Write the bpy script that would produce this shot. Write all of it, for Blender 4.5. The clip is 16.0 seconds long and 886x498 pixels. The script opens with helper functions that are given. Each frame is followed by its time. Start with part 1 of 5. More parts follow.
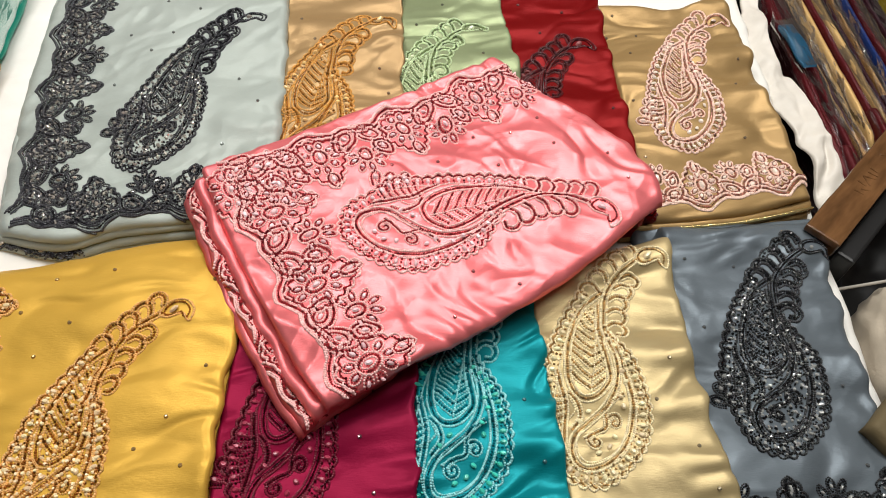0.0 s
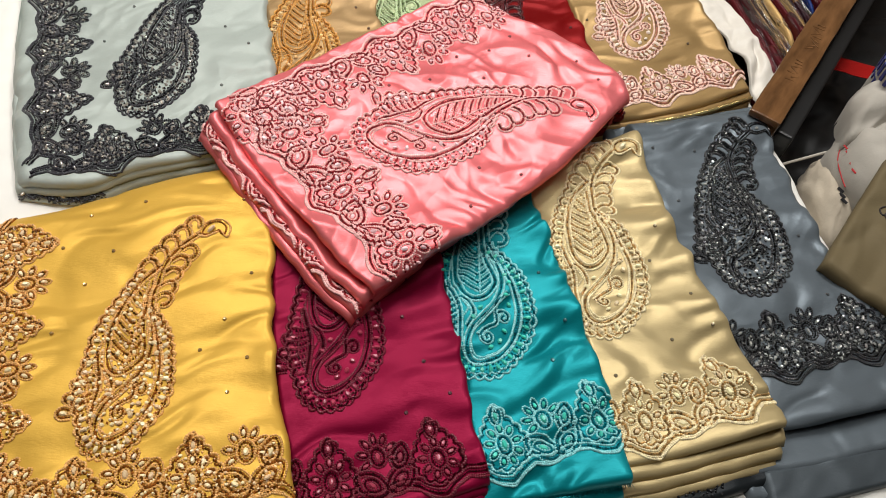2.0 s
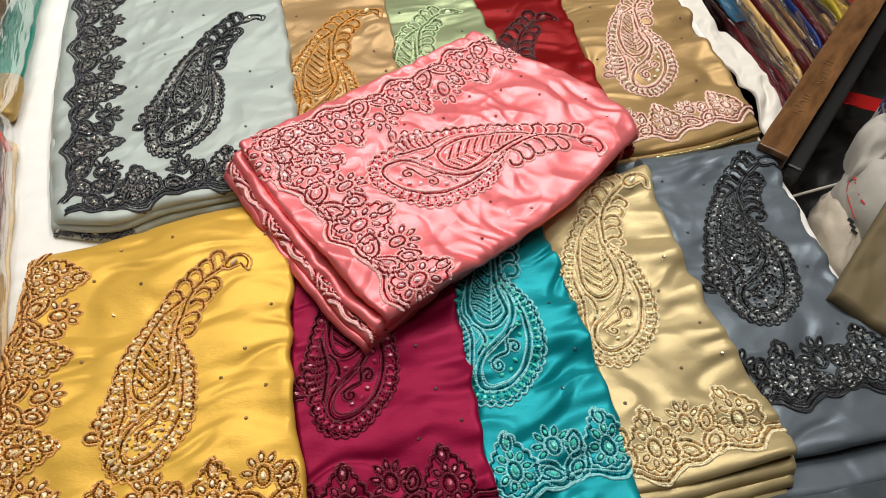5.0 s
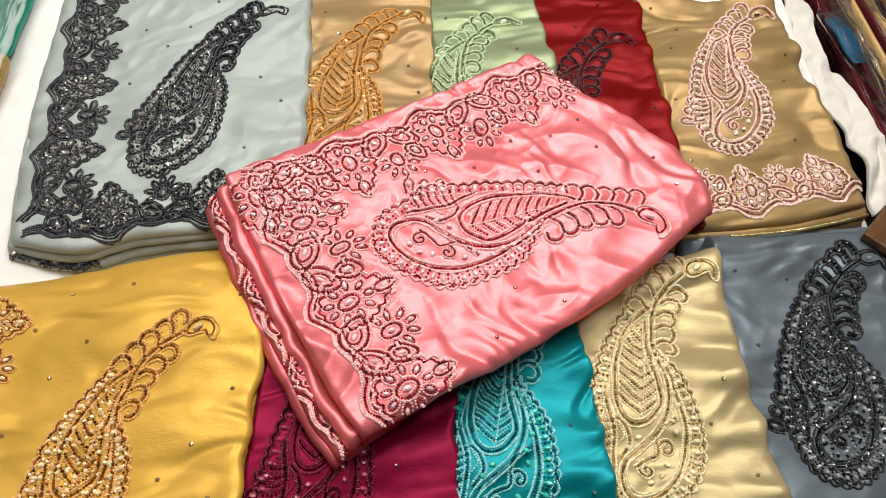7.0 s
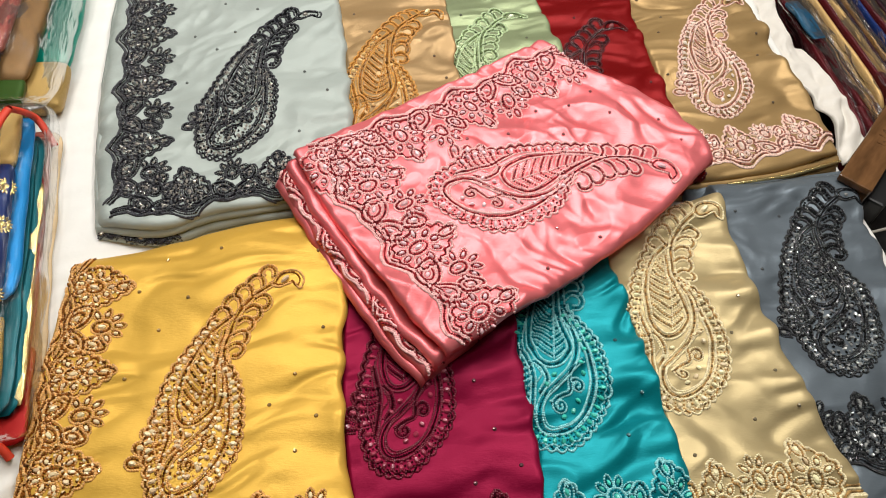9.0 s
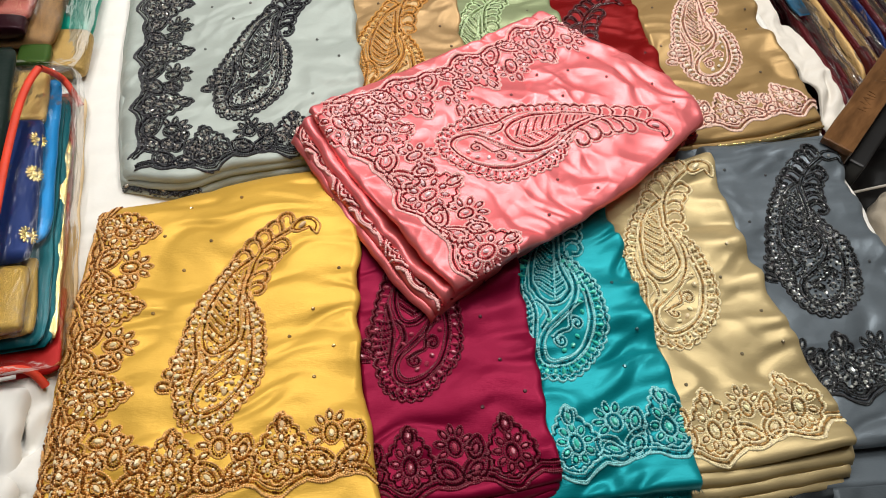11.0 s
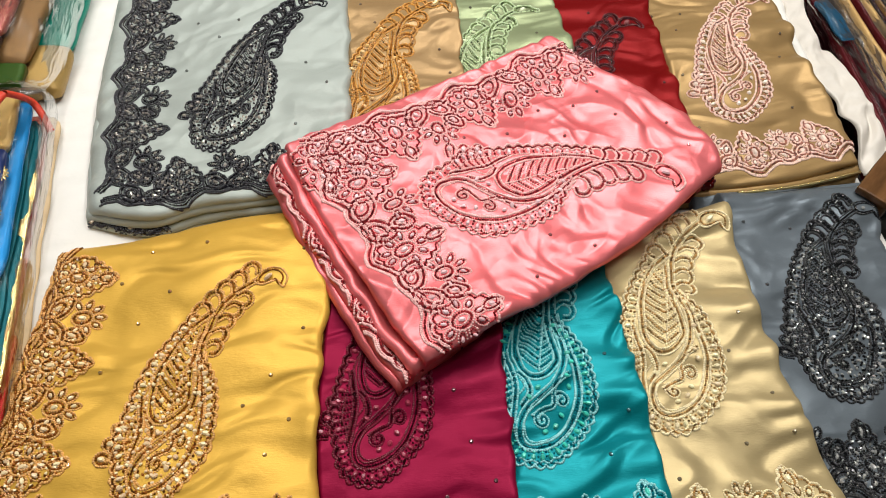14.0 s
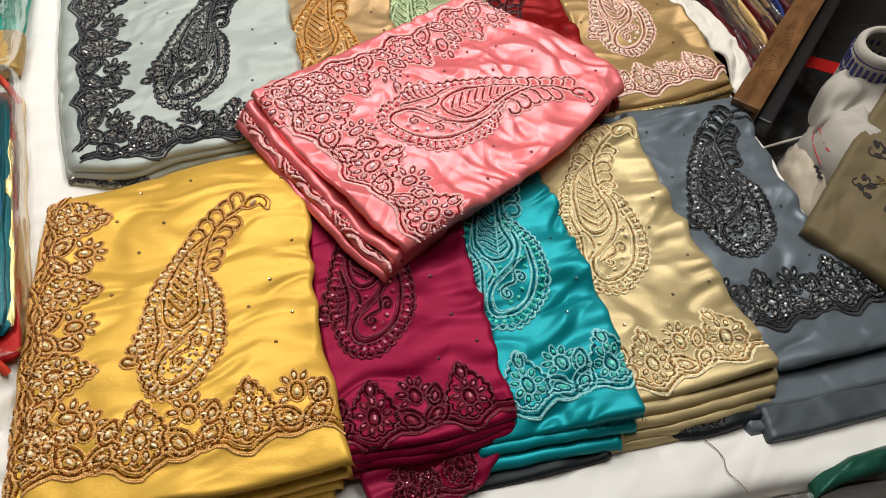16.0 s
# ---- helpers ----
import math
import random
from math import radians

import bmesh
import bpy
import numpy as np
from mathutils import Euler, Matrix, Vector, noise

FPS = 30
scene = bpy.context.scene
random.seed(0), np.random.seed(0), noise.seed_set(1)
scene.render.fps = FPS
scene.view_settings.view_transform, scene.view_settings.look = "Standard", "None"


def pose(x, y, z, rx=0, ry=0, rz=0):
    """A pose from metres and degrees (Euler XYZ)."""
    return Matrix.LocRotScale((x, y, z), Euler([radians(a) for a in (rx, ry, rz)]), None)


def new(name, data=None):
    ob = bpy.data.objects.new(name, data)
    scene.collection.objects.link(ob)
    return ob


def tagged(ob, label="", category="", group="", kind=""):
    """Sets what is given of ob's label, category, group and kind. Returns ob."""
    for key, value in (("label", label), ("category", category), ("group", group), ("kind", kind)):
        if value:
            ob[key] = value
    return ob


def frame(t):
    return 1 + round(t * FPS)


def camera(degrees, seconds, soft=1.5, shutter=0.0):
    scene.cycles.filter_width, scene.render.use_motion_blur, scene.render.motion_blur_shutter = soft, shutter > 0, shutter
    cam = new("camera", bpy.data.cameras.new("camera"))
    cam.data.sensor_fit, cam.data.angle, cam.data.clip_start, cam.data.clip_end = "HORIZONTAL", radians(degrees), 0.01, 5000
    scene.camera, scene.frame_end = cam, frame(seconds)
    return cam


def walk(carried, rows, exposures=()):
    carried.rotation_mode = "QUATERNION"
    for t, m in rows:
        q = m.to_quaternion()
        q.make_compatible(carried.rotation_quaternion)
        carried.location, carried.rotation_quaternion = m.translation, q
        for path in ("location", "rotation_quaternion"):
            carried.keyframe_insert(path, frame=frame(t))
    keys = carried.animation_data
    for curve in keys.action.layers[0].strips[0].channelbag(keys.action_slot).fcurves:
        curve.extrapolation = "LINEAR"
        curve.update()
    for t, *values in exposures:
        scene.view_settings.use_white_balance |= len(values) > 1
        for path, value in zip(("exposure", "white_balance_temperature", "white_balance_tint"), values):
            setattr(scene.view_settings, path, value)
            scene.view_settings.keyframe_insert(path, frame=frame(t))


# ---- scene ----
cam = camera(60.9, 16.0, soft=0.6)
METRES, EYE, TILT, LEAN, TURN = 1.75, 0.79, -55.45, -2.84, 0.0
ROWS = [
    (0.0, 0.0, 0.0, 0.0, 0.0, 0.0, -0.0),
    (0.5, 0.0013, -0.0033, -0.0025, 0.58, 0.5, -1.68),
    (1.0, 0.0001, -0.0074, -0.0106, -0.84, -0.2, -0.76),
    (1.5, -0.0161, -0.0222, -0.0241, -3.44, -0.33, 2.51),
    (2.0, -0.0681, -0.0512, -0.0574, -6.15, -1.17, 6.18),
    (2.5, -0.1089, -0.079, -0.0892, -8.55, -1.07, 9.43),
    (3.0, -0.1288, -0.0937, -0.1079, -9.17, -1.43, 10.21),
    (3.5, -0.1304, -0.1087, -0.1082, -7.93, 1.19, 9.19),
    (4.0, -0.1304, -0.1129, -0.1093, -6.31, 2.63, 6.34),
    (4.5, -0.1025, -0.1, -0.0968, -4.98, 2.81, 7.01),
    (5.0, -0.0598, -0.0693, -0.0641, -4.01, 2.08, 6.54),
    (7.5, -0.0202, 0.035, 0.0214, 0.9, -1.44, -1.06),
    (8.0, -0.0242, 0.0207, 0.0195, 0.72, -0.42, -1.33),
    (8.5, -0.0432, -0.0005, 0.0065, -0.99, 0.14, -0.12),
    (9.0, -0.0844, -0.0394, -0.0321, -2.63, 0.95, 3.51),
    (11.5, -0.0988, -0.0714, -0.0733, -3.17, 1.35, 3.33),
    (12.0, -0.0675, -0.0388, -0.0355, -0.52, 0.83, 0.21),
    (12.5, -0.0468, -0.0145, -0.007, 2.31, 0.19, -3.22),
    (13.0, -0.0231, 0.0002, 0.0047, 2.18, -0.16, -2.22),
    (13.5, -0.0172, -0.0001, 0.0003, 1.71, -0.75, -0.38),
    (14.0, -0.053, -0.0251, -0.0215, -0.08, -0.05, 1.35),
    (14.5, -0.099, -0.059, -0.0609, -2.35, 0.17, 2.81),
    (15.0, -0.1206, -0.0787, -0.0924, -5.1, 0.32, 6.57),
    (15.5, -0.1258, -0.0953, -0.1075, -6.43, 1.3, 7.85),
    (16.0, -0.1095, -0.0979, -0.1027, -7.67, 1.4, 7.34),
]
walk(cam, [(t, pose(0, 0, EYE, TILT, LEAN, TURN) @ pose(METRES * x, METRES * y, METRES * z, 90 + pitch, roll, yaw)) for t, x, y, z, yaw, pitch, roll in ROWS])

# ---- light ----
world = bpy.data.worlds.new("shop_air")
world.use_nodes = True
world.node_tree.nodes["Background"].inputs[0].default_value = (1.0, 0.93, 0.82, 1)
world.node_tree.nodes["Background"].inputs[1].default_value = 0.006
scene.world = world


def area_lamp(name, x, y, z, sx, sy, watts, colour, rx=0.0, ry=0.0):
    data = bpy.data.lights.new(name, "AREA")
    data.shape, data.size, data.size_y = "RECTANGLE", sx, sy
    data.energy, data.color = watts, colour
    ob = new(name, data)
    ob.matrix_world = pose(x, y, z, rx, ry, 0)
    return ob


WARM = (1.0, 0.985, 0.95)
area_lamp("tube_light", -0.70, 1.55, 2.1, 0.08, 1.2, 24, WARM)
area_lamp("tube_light", 0.60, 1.50, 2.1, 0.08, 1.2, 29, WARM)
area_lamp("panel_light", 0.62, 0.36, 2.1, 0.75, 0.26, 9, WARM)
for sx, sy in ((-0.45, 0.75), (0.05, 1.05), (-1.0, 0.5), (-0.2, 1.45), (0.85, 1.3), (-1.1, 1.2), (0.2, 2.1), (-0.55, 2.2), (0.9, 2.2), (-0.35, -0.1)):
    area_lamp("spot_light", sx, sy, 2.1, 0.06, 0.06, 2.9, WARM)


# ---- materials ----
def lin(r, g, b):
    f = lambda c: (c / 255 / 12.92) if c < 10.3 else ((c / 255 + 0.055) / 1.055) ** 2.4
    return (f(r), f(g), f(b), 1.0)


def shade(colour, k):
    return (min(1, colour[0] * k), min(1, colour[1] * k), min(1, colour[2] * k), 1.0)


def material(name):
    m = bpy.data.materials.new(name)
    m.use_nodes = True
    return m, m.node_tree, m.node_tree.nodes["Principled BSDF"]


def add(nt, kind, **values):
    n = nt.nodes.new(kind)
    for key, value in values.items():
        n.inputs[key].default_value = value
    return n


def mapped(nt, scale, stretch=(1, 1, 1)):
    """Noise on object coordinates (metres), stretched."""
    co = nt.nodes.new("ShaderNodeTexCoord")
    mp = nt.nodes.new("ShaderNodeMapping")
    mp.inputs["Scale"].default_value = stretch
    nt.links.new(co.outputs["Object"], mp.inputs["Vector"])
    n = add(nt, "ShaderNodeTexNoise", Scale=scale, Detail=3.0, Roughness=0.55)
    nt.links.new(mp.outputs["Vector"], n.inputs["Vector"])
    return n


def ramp(nt, source, a, b, lo=0.3, hi=0.7):
    r = nt.nodes.new("ShaderNodeValToRGB")
    r.color_ramp.elements[0].position, r.color_ramp.elements[1].position = lo, hi
    r.color_ramp.elements[0].color, r.color_ramp.elements[1].color = a, b
    nt.links.new(source, r.inputs["Fac"])
    return r


def bumped(nt, bsdf, source, strength, distance):
    b = add(nt, "ShaderNodeBump", Strength=strength, Distance=distance)
    nt.links.new(source, b.inputs["Height"])
    nt.links.new(b.outputs["Normal"], bsdf.inputs["Normal"])


def satin(name, colour, rough=0.38, sheen=0.03, spec=0.5, metal=0.2):
    """Woven satin: coloured gloss, fine weave, faint mottling."""
    m, nt, b = material(name)
    big = mapped(nt, 9.0)
    tone = ramp(nt, big.outputs["Fac"], shade(colour, 0.92), shade(colour, 1.06))
    slub = mapped(nt, 160.0, (1, 9, 1))
    mix = nt.nodes.new("ShaderNodeMixRGB")
    mix.blend_type = "MULTIPLY"
    mix.inputs["Fac"].default_value = 0.14
    nt.links.new(tone.outputs["Color"], mix.inputs["Color1"])
    fine = ramp(nt, slub.outputs["Fac"], (0.8, 0.8, 0.8, 1), (1, 1, 1, 1))
    nt.links.new(fine.outputs["Color"], mix.inputs["Color2"])
    nt.links.new(mix.outputs["Color"], b.inputs["Base Color"])
    b.inputs["Roughness"].default_value = rough
    b.inputs["Metallic"].default_value = metal
    b.inputs["Specular IOR Level"].default_value = spec
    b.inputs["Specular Tint"].default_value = tuple(0.2 + 0.8 * min(1, c * 1.6) for c in colour[:3]) + (1,)
    b.inputs["Sheen Weight"].default_value = sheen
    b.inputs["Sheen Roughness"].default_value = 0.4
    b.inputs["Sheen Tint"].default_value = shade(colour, 1.8)
    ripple = mapped(nt, 34.0, (1, 1.6, 1))
    height = nt.nodes.new("ShaderNodeMath")
    height.operation = "MULTIPLY_ADD"
    height.inputs[1].default_value = 5.0
    nt.links.new(ripple.outputs["Fac"], height.inputs[0])
    nt.links.new(slub.outputs["Fac"], height.inputs[2])
    bumped(nt, b, height.outputs["Value"], 0.18, 0.0009)
    return m


def beads(name, colour, rough=0.3, metal=0.3, spread=0.35):
    m, nt, b = material(name)
    geo = nt.nodes.new("ShaderNodeNewGeometry")
    r = ramp(nt, geo.outputs["Random Per Island"], shade(colour, 1 - spread), shade(colour, 1 + spread), 0.0, 1.0)
    nt.links.new(r.outputs["Color"], b.inputs["Base Color"])
    b.inputs["Roughness"].default_value = rough
    b.inputs["Metallic"].default_value = metal
    b.inputs["Specular IOR Level"].default_value = 0.7
    return m


def plain(name, colour, rough=0.6, metal=0.0, mottle=0.12, scale=14.0, bump=0.1, stretch=(1, 1, 1)):
    m, nt, b = material(name)
    n = mapped(nt, scale, stretch)
    r = ramp(nt, n.outputs["Fac"], shade(colour, 1 - mottle), shade(colour, 1 + mottle))
    nt.links.new(r.outputs["Color"], b.inputs["Base Color"])
    b.inputs["Roughness"].default_value = rough
    b.inputs["Metallic"].default_value = metal
    f = mapped(nt, scale * 18)
    bumped(nt, b, f.outputs["Fac"], bump, 0.001)
    return m


def film(name, strength=0.4, ior=1.18):
    """Clear packing film: mostly see-through, with gloss on its creases."""
    m, nt, b = material(name)
    out = nt.nodes["Material Output"]
    clear = nt.nodes.new("ShaderNodeBsdfTransparent")
    gloss = add(nt, "ShaderNodeBsdfGlossy", Roughness=0.2)
    fres = add(nt, "ShaderNodeFresnel", IOR=ior)
    crease = mapped(nt, 26.0, (1, 0.35, 1))
    bump = add(nt, "ShaderNodeBump", Strength=0.8, Distance=0.010)
    nt.links.new(crease.outputs["Fac"], bump.inputs["Height"])
    nt.links.new(bump.outputs["Normal"], gloss.inputs["Normal"])
    nt.links.new(bump.outputs["Normal"], fres.inputs["Normal"])
    mix = nt.nodes.new("ShaderNodeMixShader")
    weak = nt.nodes.new("ShaderNodeMath")
    weak.operation = "MULTIPLY"
    weak.inputs[1].default_value = strength
    nt.links.new(fres.outputs["Fac"], weak.inputs[0])
    nt.links.new(weak.outputs["Value"], mix.inputs["Fac"])
    nt.links.new(clear.outputs["BSDF"], mix.inputs[1])
    nt.links.new(gloss.outputs["BSDF"], mix.inputs[2])
    nt.links.new(mix.outputs["Shader"], out.inputs["Surface"])
    nt.nodes.remove(b)
    return m


def brocade(name, ground, gold, scale=90.0, stretch=(1, 1, 1), amount=0.5):
    """Cloth with metal thread woven in."""
    m, nt, b = material(name)
    n = mapped(nt, scale, stretch)
    r = ramp(nt, n.outputs["Fac"], ground, gold, amount - 0.04, amount + 0.04)
    nt.links.new(r.outputs["Color"], b.inputs["Base Color"])
    b.inputs["Roughness"].default_value = 0.4
    b.inputs["Metallic"].default_value = 0.35
    bumped(nt, b, n.outputs["Fac"], 0.4, 0.002)
    return m


# ---- mesh helpers ----
def mesh_from(name, verts, faces, mat, smooth=True):
    """verts (n, 3); faces: a list of integer arrays, each (k, corners)."""
    me = bpy.data.meshes.new(name)
    verts = np.asarray(verts, dtype=np.float32)
    faces = [np.asarray(f, dtype=np.int32) for f in faces if len(f)]
    loops = np.concatenate([f.ravel() for f in faces])
    sizes = np.concatenate([np.full(len(f), f.shape[1], dtype=np.int32) for f in faces])
    me.vertices.add(len(verts))
    me.vertices.foreach_set("co", verts.ravel())
    me.loops.add(len(loops))
    me.loops.foreach_set("vertex_index", loops)
    me.polygons.add(len(sizes))
    me.polygons.foreach_set("loop_start", np.concatenate([[0], np.cumsum(sizes)[:-1]]).astype(np.int32))
    me.polygons.foreach_set("use_smooth", np.full(len(sizes), smooth, dtype=bool))
    me.update(calc_edges=True)
    me.materials.append(mat)
    return me


def part_np(name, verts, faces, mat, parent=None, label="", kind="", smooth=True):
    ob = new(name, mesh_from(name, verts, faces, mat, smooth))
    ob.parent = parent
    return tagged(ob, label=label, kind=kind)


def part(name, bm, mat, parent=None, label="", smooth=False):
    me = bpy.data.meshes.new(name)
    if smooth:
        for f in bm.faces:
            f.smooth = True
    bm.to_mesh(me)
    bm.free()
    me.materials.append(mat)
    ob = new(name, me)
    ob.parent = parent
    return tagged(ob, label=label)


def thing(name, label, category, group="", kind=""):
    return tagged(new(name), label, category, group, kind)


def box(x0, x1, y0, y1, z0, z1, bevel=0.0, segments=2):
    bm = bmesh.new()
    bmesh.ops.create_cube(bm, size=1)
    bmesh.ops.transform(bm, matrix=Matrix.Translation(((x0 + x1) / 2, (y0 + y1) / 2, (z0 + z1) / 2)) @ Matrix.Diagonal((x1 - x0, y1 - y0, z1 - z0, 1)), verts=bm.verts)
    if bevel:
        bmesh.ops.bevel(bm, geom=bm.edges[:], offset=bevel, segments=segments, affect="EDGES", profile=0.6)
    return bm


def hash2(ix, iy, seed):
    h = (ix.astype(np.int64) * 374761393 + iy.astype(np.int64) * 668265263 + seed * 974711) & 0xFFFFFFFF
    h = ((h ^ (h >> 13)) * 1274126177) & 0xFFFFFFFF
    return ((h ^ (h >> 16)) & 0xFFFF) / 65535.0 * 2 * np.pi


def gnoise(x, y, seed=0):
    """Smooth noise over the plane, about -0.7 to 0.7, one feature a unit."""
    x, y = np.asarray(x, float) + 57.3, np.asarray(y, float) + 31.7
    ix, iy = np.floor(x), np.floor(y)
    fx, fy = x - ix, y - iy
    ux, uy = fx ** 3 * (fx * (fx * 6 - 15) + 10), fy ** 3 * (fy * (fy * 6 - 15) + 10)
    v = []
    for dx, dy in ((0, 0), (1, 0), (0, 1), (1, 1)):
        a = hash2(ix + dx, iy + dy, seed)
        v.append(np.cos(a) * (fx - dx) + np.sin(a) * (fy - dy))
    return (v[0] * (1 - ux) + v[1] * ux) * (1 - uy) + (v[2] * (1 - ux) + v[3] * ux) * uy


def spline(points, n, closed=False):
    """Catmull-Rom through the points, n samples evenly spaced."""
    p = np.asarray(points, float)
    if closed:
        p = np.vstack([p[-1], p, p[0], p[1]])
    else:
        p = np.vstack([2 * p[0] - p[1], p, 2 * p[-1] - p[-2]])
    out = []
    t = np.linspace(0, 1, 16, endpoint=False)[:, None]
    for a, b, c, d in zip(p[:-3], p[1:-2], p[2:-1], p[3:]):
        out.append(0.5 * (2 * b + (c - a) * t + (2 * a - 5 * b + 4 * c - d) * t ** 2 + (3 * b - a - 3 * c + d) * t ** 3))
    out.append(p[-2][None])
    return even(np.vstack(out), n)


def even(q, n):
    s = np.concatenate([[0], np.cumsum(np.hypot(*np.diff(q, axis=0).T))])
    u = np.linspace(0, s[-1], n)
    return np.stack([np.interp(u, s, q[:, 0]), np.interp(u, s, q[:, 1])], 1)


def length(q):
    return float(np.hypot(*np.diff(q, axis=0).T).sum())


def distance(p, line):
    """Distance of points p (n, 2) from a polyline."""
    best = np.full(len(p), 9.0)
    for a, b in zip(line[:-1], line[1:]):
        d = b - a
        t = np.clip(((p - a) @ d) / max(d @ d, 1e-12), 0, 1)
        best = np.minimum(best, np.hypot(*(p - a - t[:, None] * d).T))
    return best


def inside(p, poly):
    x, y = p[:, 0], p[:, 1]
    hit = np.zeros(len(p), bool)
    for (x0, y0), (x1, y1) in zip(poly, np.roll(poly, -1, 0)):
        if y0 != y1:
            hit ^= ((y0 > y) != (y1 > y)) & (x < (x1 - x0) * (y - y0) / (y1 - y0) + x0)
    return hit


# ---- cloth ----
class Cloth:
    """A laid piece of cloth: four edge lines in the plan, a height for every place on it."""

    def __init__(self, left, bottom, right, top, z, slope=(0, 0), seed=0, wrinkle=1.0, lean=0.6, roll=(0.012, 0.012, 0.012, 0.012), drop=(0.01, 0.01, 0.01, 0.01), wave=(0.0, 0.0, 0.004, 0.0), gather=1.3, swell=(), cover=None, crease=1.0, crumple=0.0, sag=0.0):
        self.edges = []
        for k, line in enumerate((left, bottom, right, top)):
            q = spline(line, 60)
            s = np.linspace(0, length(q), 60)
            fade = np.sin(np.linspace(0, np.pi, 60)) ** 0.4
            d = np.gradient(q, axis=0)
            nrm = np.stack([-d[:, 1], d[:, 0]], 1) / np.hypot(*d.T)[:, None]
            q = q + nrm * (wave[k] * 2.2 * fade * gnoise(s / 0.032, s * 0 + k, seed + 5))[:, None]
            self.edges.append(q)
        l, b, r, t = self.edges
        b[0], b[-1], t[0], t[-1] = l[0], r[0], l[-1], r[-1]
        self.poly = np.vstack([b[:-1], r[:-1], t[::-1][:-1], l[::-1][:-1]])
        self.mid = self.poly.mean(0)
        self.cover = None if cover is None else spline(cover, 60)
        self.z, self.slope, self.seed, self.wrinkle, self.lean = z, slope, seed, wrinkle, lean
        self.roll, self.drop, self.gather, self.swell, self.crease, self.crumple, self.sag = roll, drop, gather, swell, crease, crumple, sag

    def height(self, p):
        p = np.asarray(p, float)
        x, y = p[:, 0], p[:, 1]
        z = self.z + self.slope[0] * (x - self.mid[0]) + self.slope[1] * (y - self.mid[1])
        for sx, sy, rad, amount in self.swell:
            z = z + amount * np.exp(-((x - sx) ** 2 + (y - sy) ** 2) / rad ** 2)
        ds = [distance(p, e) for e in self.edges]
        c, s, k = math.cos(self.lean), math.sin(self.lean), self.seed
        wx, wy = x + 0.03 * gnoise(x / 0.09, y / 0.09, k + 1), y + 0.03 * gnoise(x / 0.09, y / 0.09, k + 2)
        a, b = c * wx + s * wy, -s * wx + c * wy
        w = 0.0065 * gnoise(a / 0.16, b / 0.07, k)
        crease = np.exp(-(gnoise(a / 0.13, b / 0.05, k + 3) * 7) ** 2) * (0.5 + 0.5 * np.tanh(4 * gnoise(x / 0.08, y / 0.08, k + 4)))
        ridge = np.exp(-(gnoise(a / 0.10 + 7, b / 0.036, k + 9) * 5) ** 2) * (0.5 + 0.5 * np.tanh(4 * gnoise(x / 0.11, y / 0.07, k + 10)))
        w = w - 0.0042 * self.crease * crease + 0.0026 * ridge + 0.0007 * gnoise(a / 0.03, b / 0.016, k + 6)
        z = z + self.wrinkle * w
        # long soft folds running across, steeper on one side
        f = gnoise(x / 0.30 + 3.1, y / 0.075 + 0.35 * gnoise(x / 0.12, y / 0.12, k + 12), k + 13)
        z = z + self.wrinkle * 0.0036 * np.tanh(4 * f)
        if self.crumple:
            for scale, turn, amount in ((0.105, 0.5, 0.0060), (0.058, -0.35, 0.0048), (0.030, 0.9, 0.0024)):
                cc, ss = math.cos(turn), math.sin(turn)
                p0, p1 = cc * x + ss * y, -ss * x + cc * y
                z = z + self.crumple * amount * (0.5 - 1.6 * np.abs(gnoise(p0 / (scale * 1.7), p1 / scale, k + int(scale * 1000)))) * np.clip(0.55 + 1.2 * gnoise(x / 0.16, y / 0.16, k + 17 + int(scale * 100)), 0, 1)
        along = y if abs(self.edges[2][-1][1] - self.edges[2][0][1]) > 0.2 else x
        z = z + self.gather * 0.0048 * np.exp(-ds[2] / 0.085) * (0.8 + np.tanh(2.6 * gnoise(along / 0.044 + 0.35 * gnoise(x / 0.08, y / 0.08, k + 8), x / 0.3, k + 7)))
        if self.cover is not None:
            under = self.hidden(p)
            z = z - np.clip(under - 0.001, 0, 0.03) * 0.9 - 0.009 * np.clip(under / 0.007, 0, 1)
        if self.sag:
            z = z - self.sag * np.clip((np.min(ds, axis=0) - 0.008) / 0.035, 0, 1)
        for d, r, drop in zip(ds, self.roll, self.drop):
            u = np.clip(1 - d / r, 0, 1)
            z = z - drop * (1 - np.sqrt(1 - u * u * 0.9999))
        return z

    def hidden(self, p):
        """How far a place lies under the lapping neighbour (0: in the open)."""
        if self.cover is None:
            return np.zeros(len(p))
        o = np.argsort(self.cover[:, 1])
        edge = np.interp(p[:, 1], self.cover[o, 1], self.cover[o, 0])
        inrow = (p[:, 1] > self.cover[:, 1].min() - 0.002) & (p[:, 1] < self.cover[:, 1].max() + 0.05)
        return np.where(inrow, np.clip(edge - p[:, 0], 0, None), 0)

    def mesh(self, nu, nv, skirt=0.012, tuck=0.004):
        l, b, r, t = [even(e, n) for e, n in zip(self.edges, (nv, nu, nv, nu))]
        u, v = np.linspace(0, 1, nu)[None, :, None], np.linspace(0, 1, nv)[:, None, None]
        # closer rows along the edges
        g = (1 - u) * l[:, None] + u * r[:, None] + (1 - v) * b[None] + v * t[None]
        g -= (1 - u) * (1 - v) * l[0] + u * (1 - v) * r[0] + (1 - u) * v * l[-1] + u * v * r[-1]
        p = g.reshape(-1, 2)
        verts = np.column_stack([p, self.height(p)])
        i = np.arange(nu * nv).reshape(nv, nu)
        quads = np.stack([i[:-1, :-1], i[:-1, 1:], i[1:, 1:], i[1:, :-1]], -1).reshape(-1, 4)
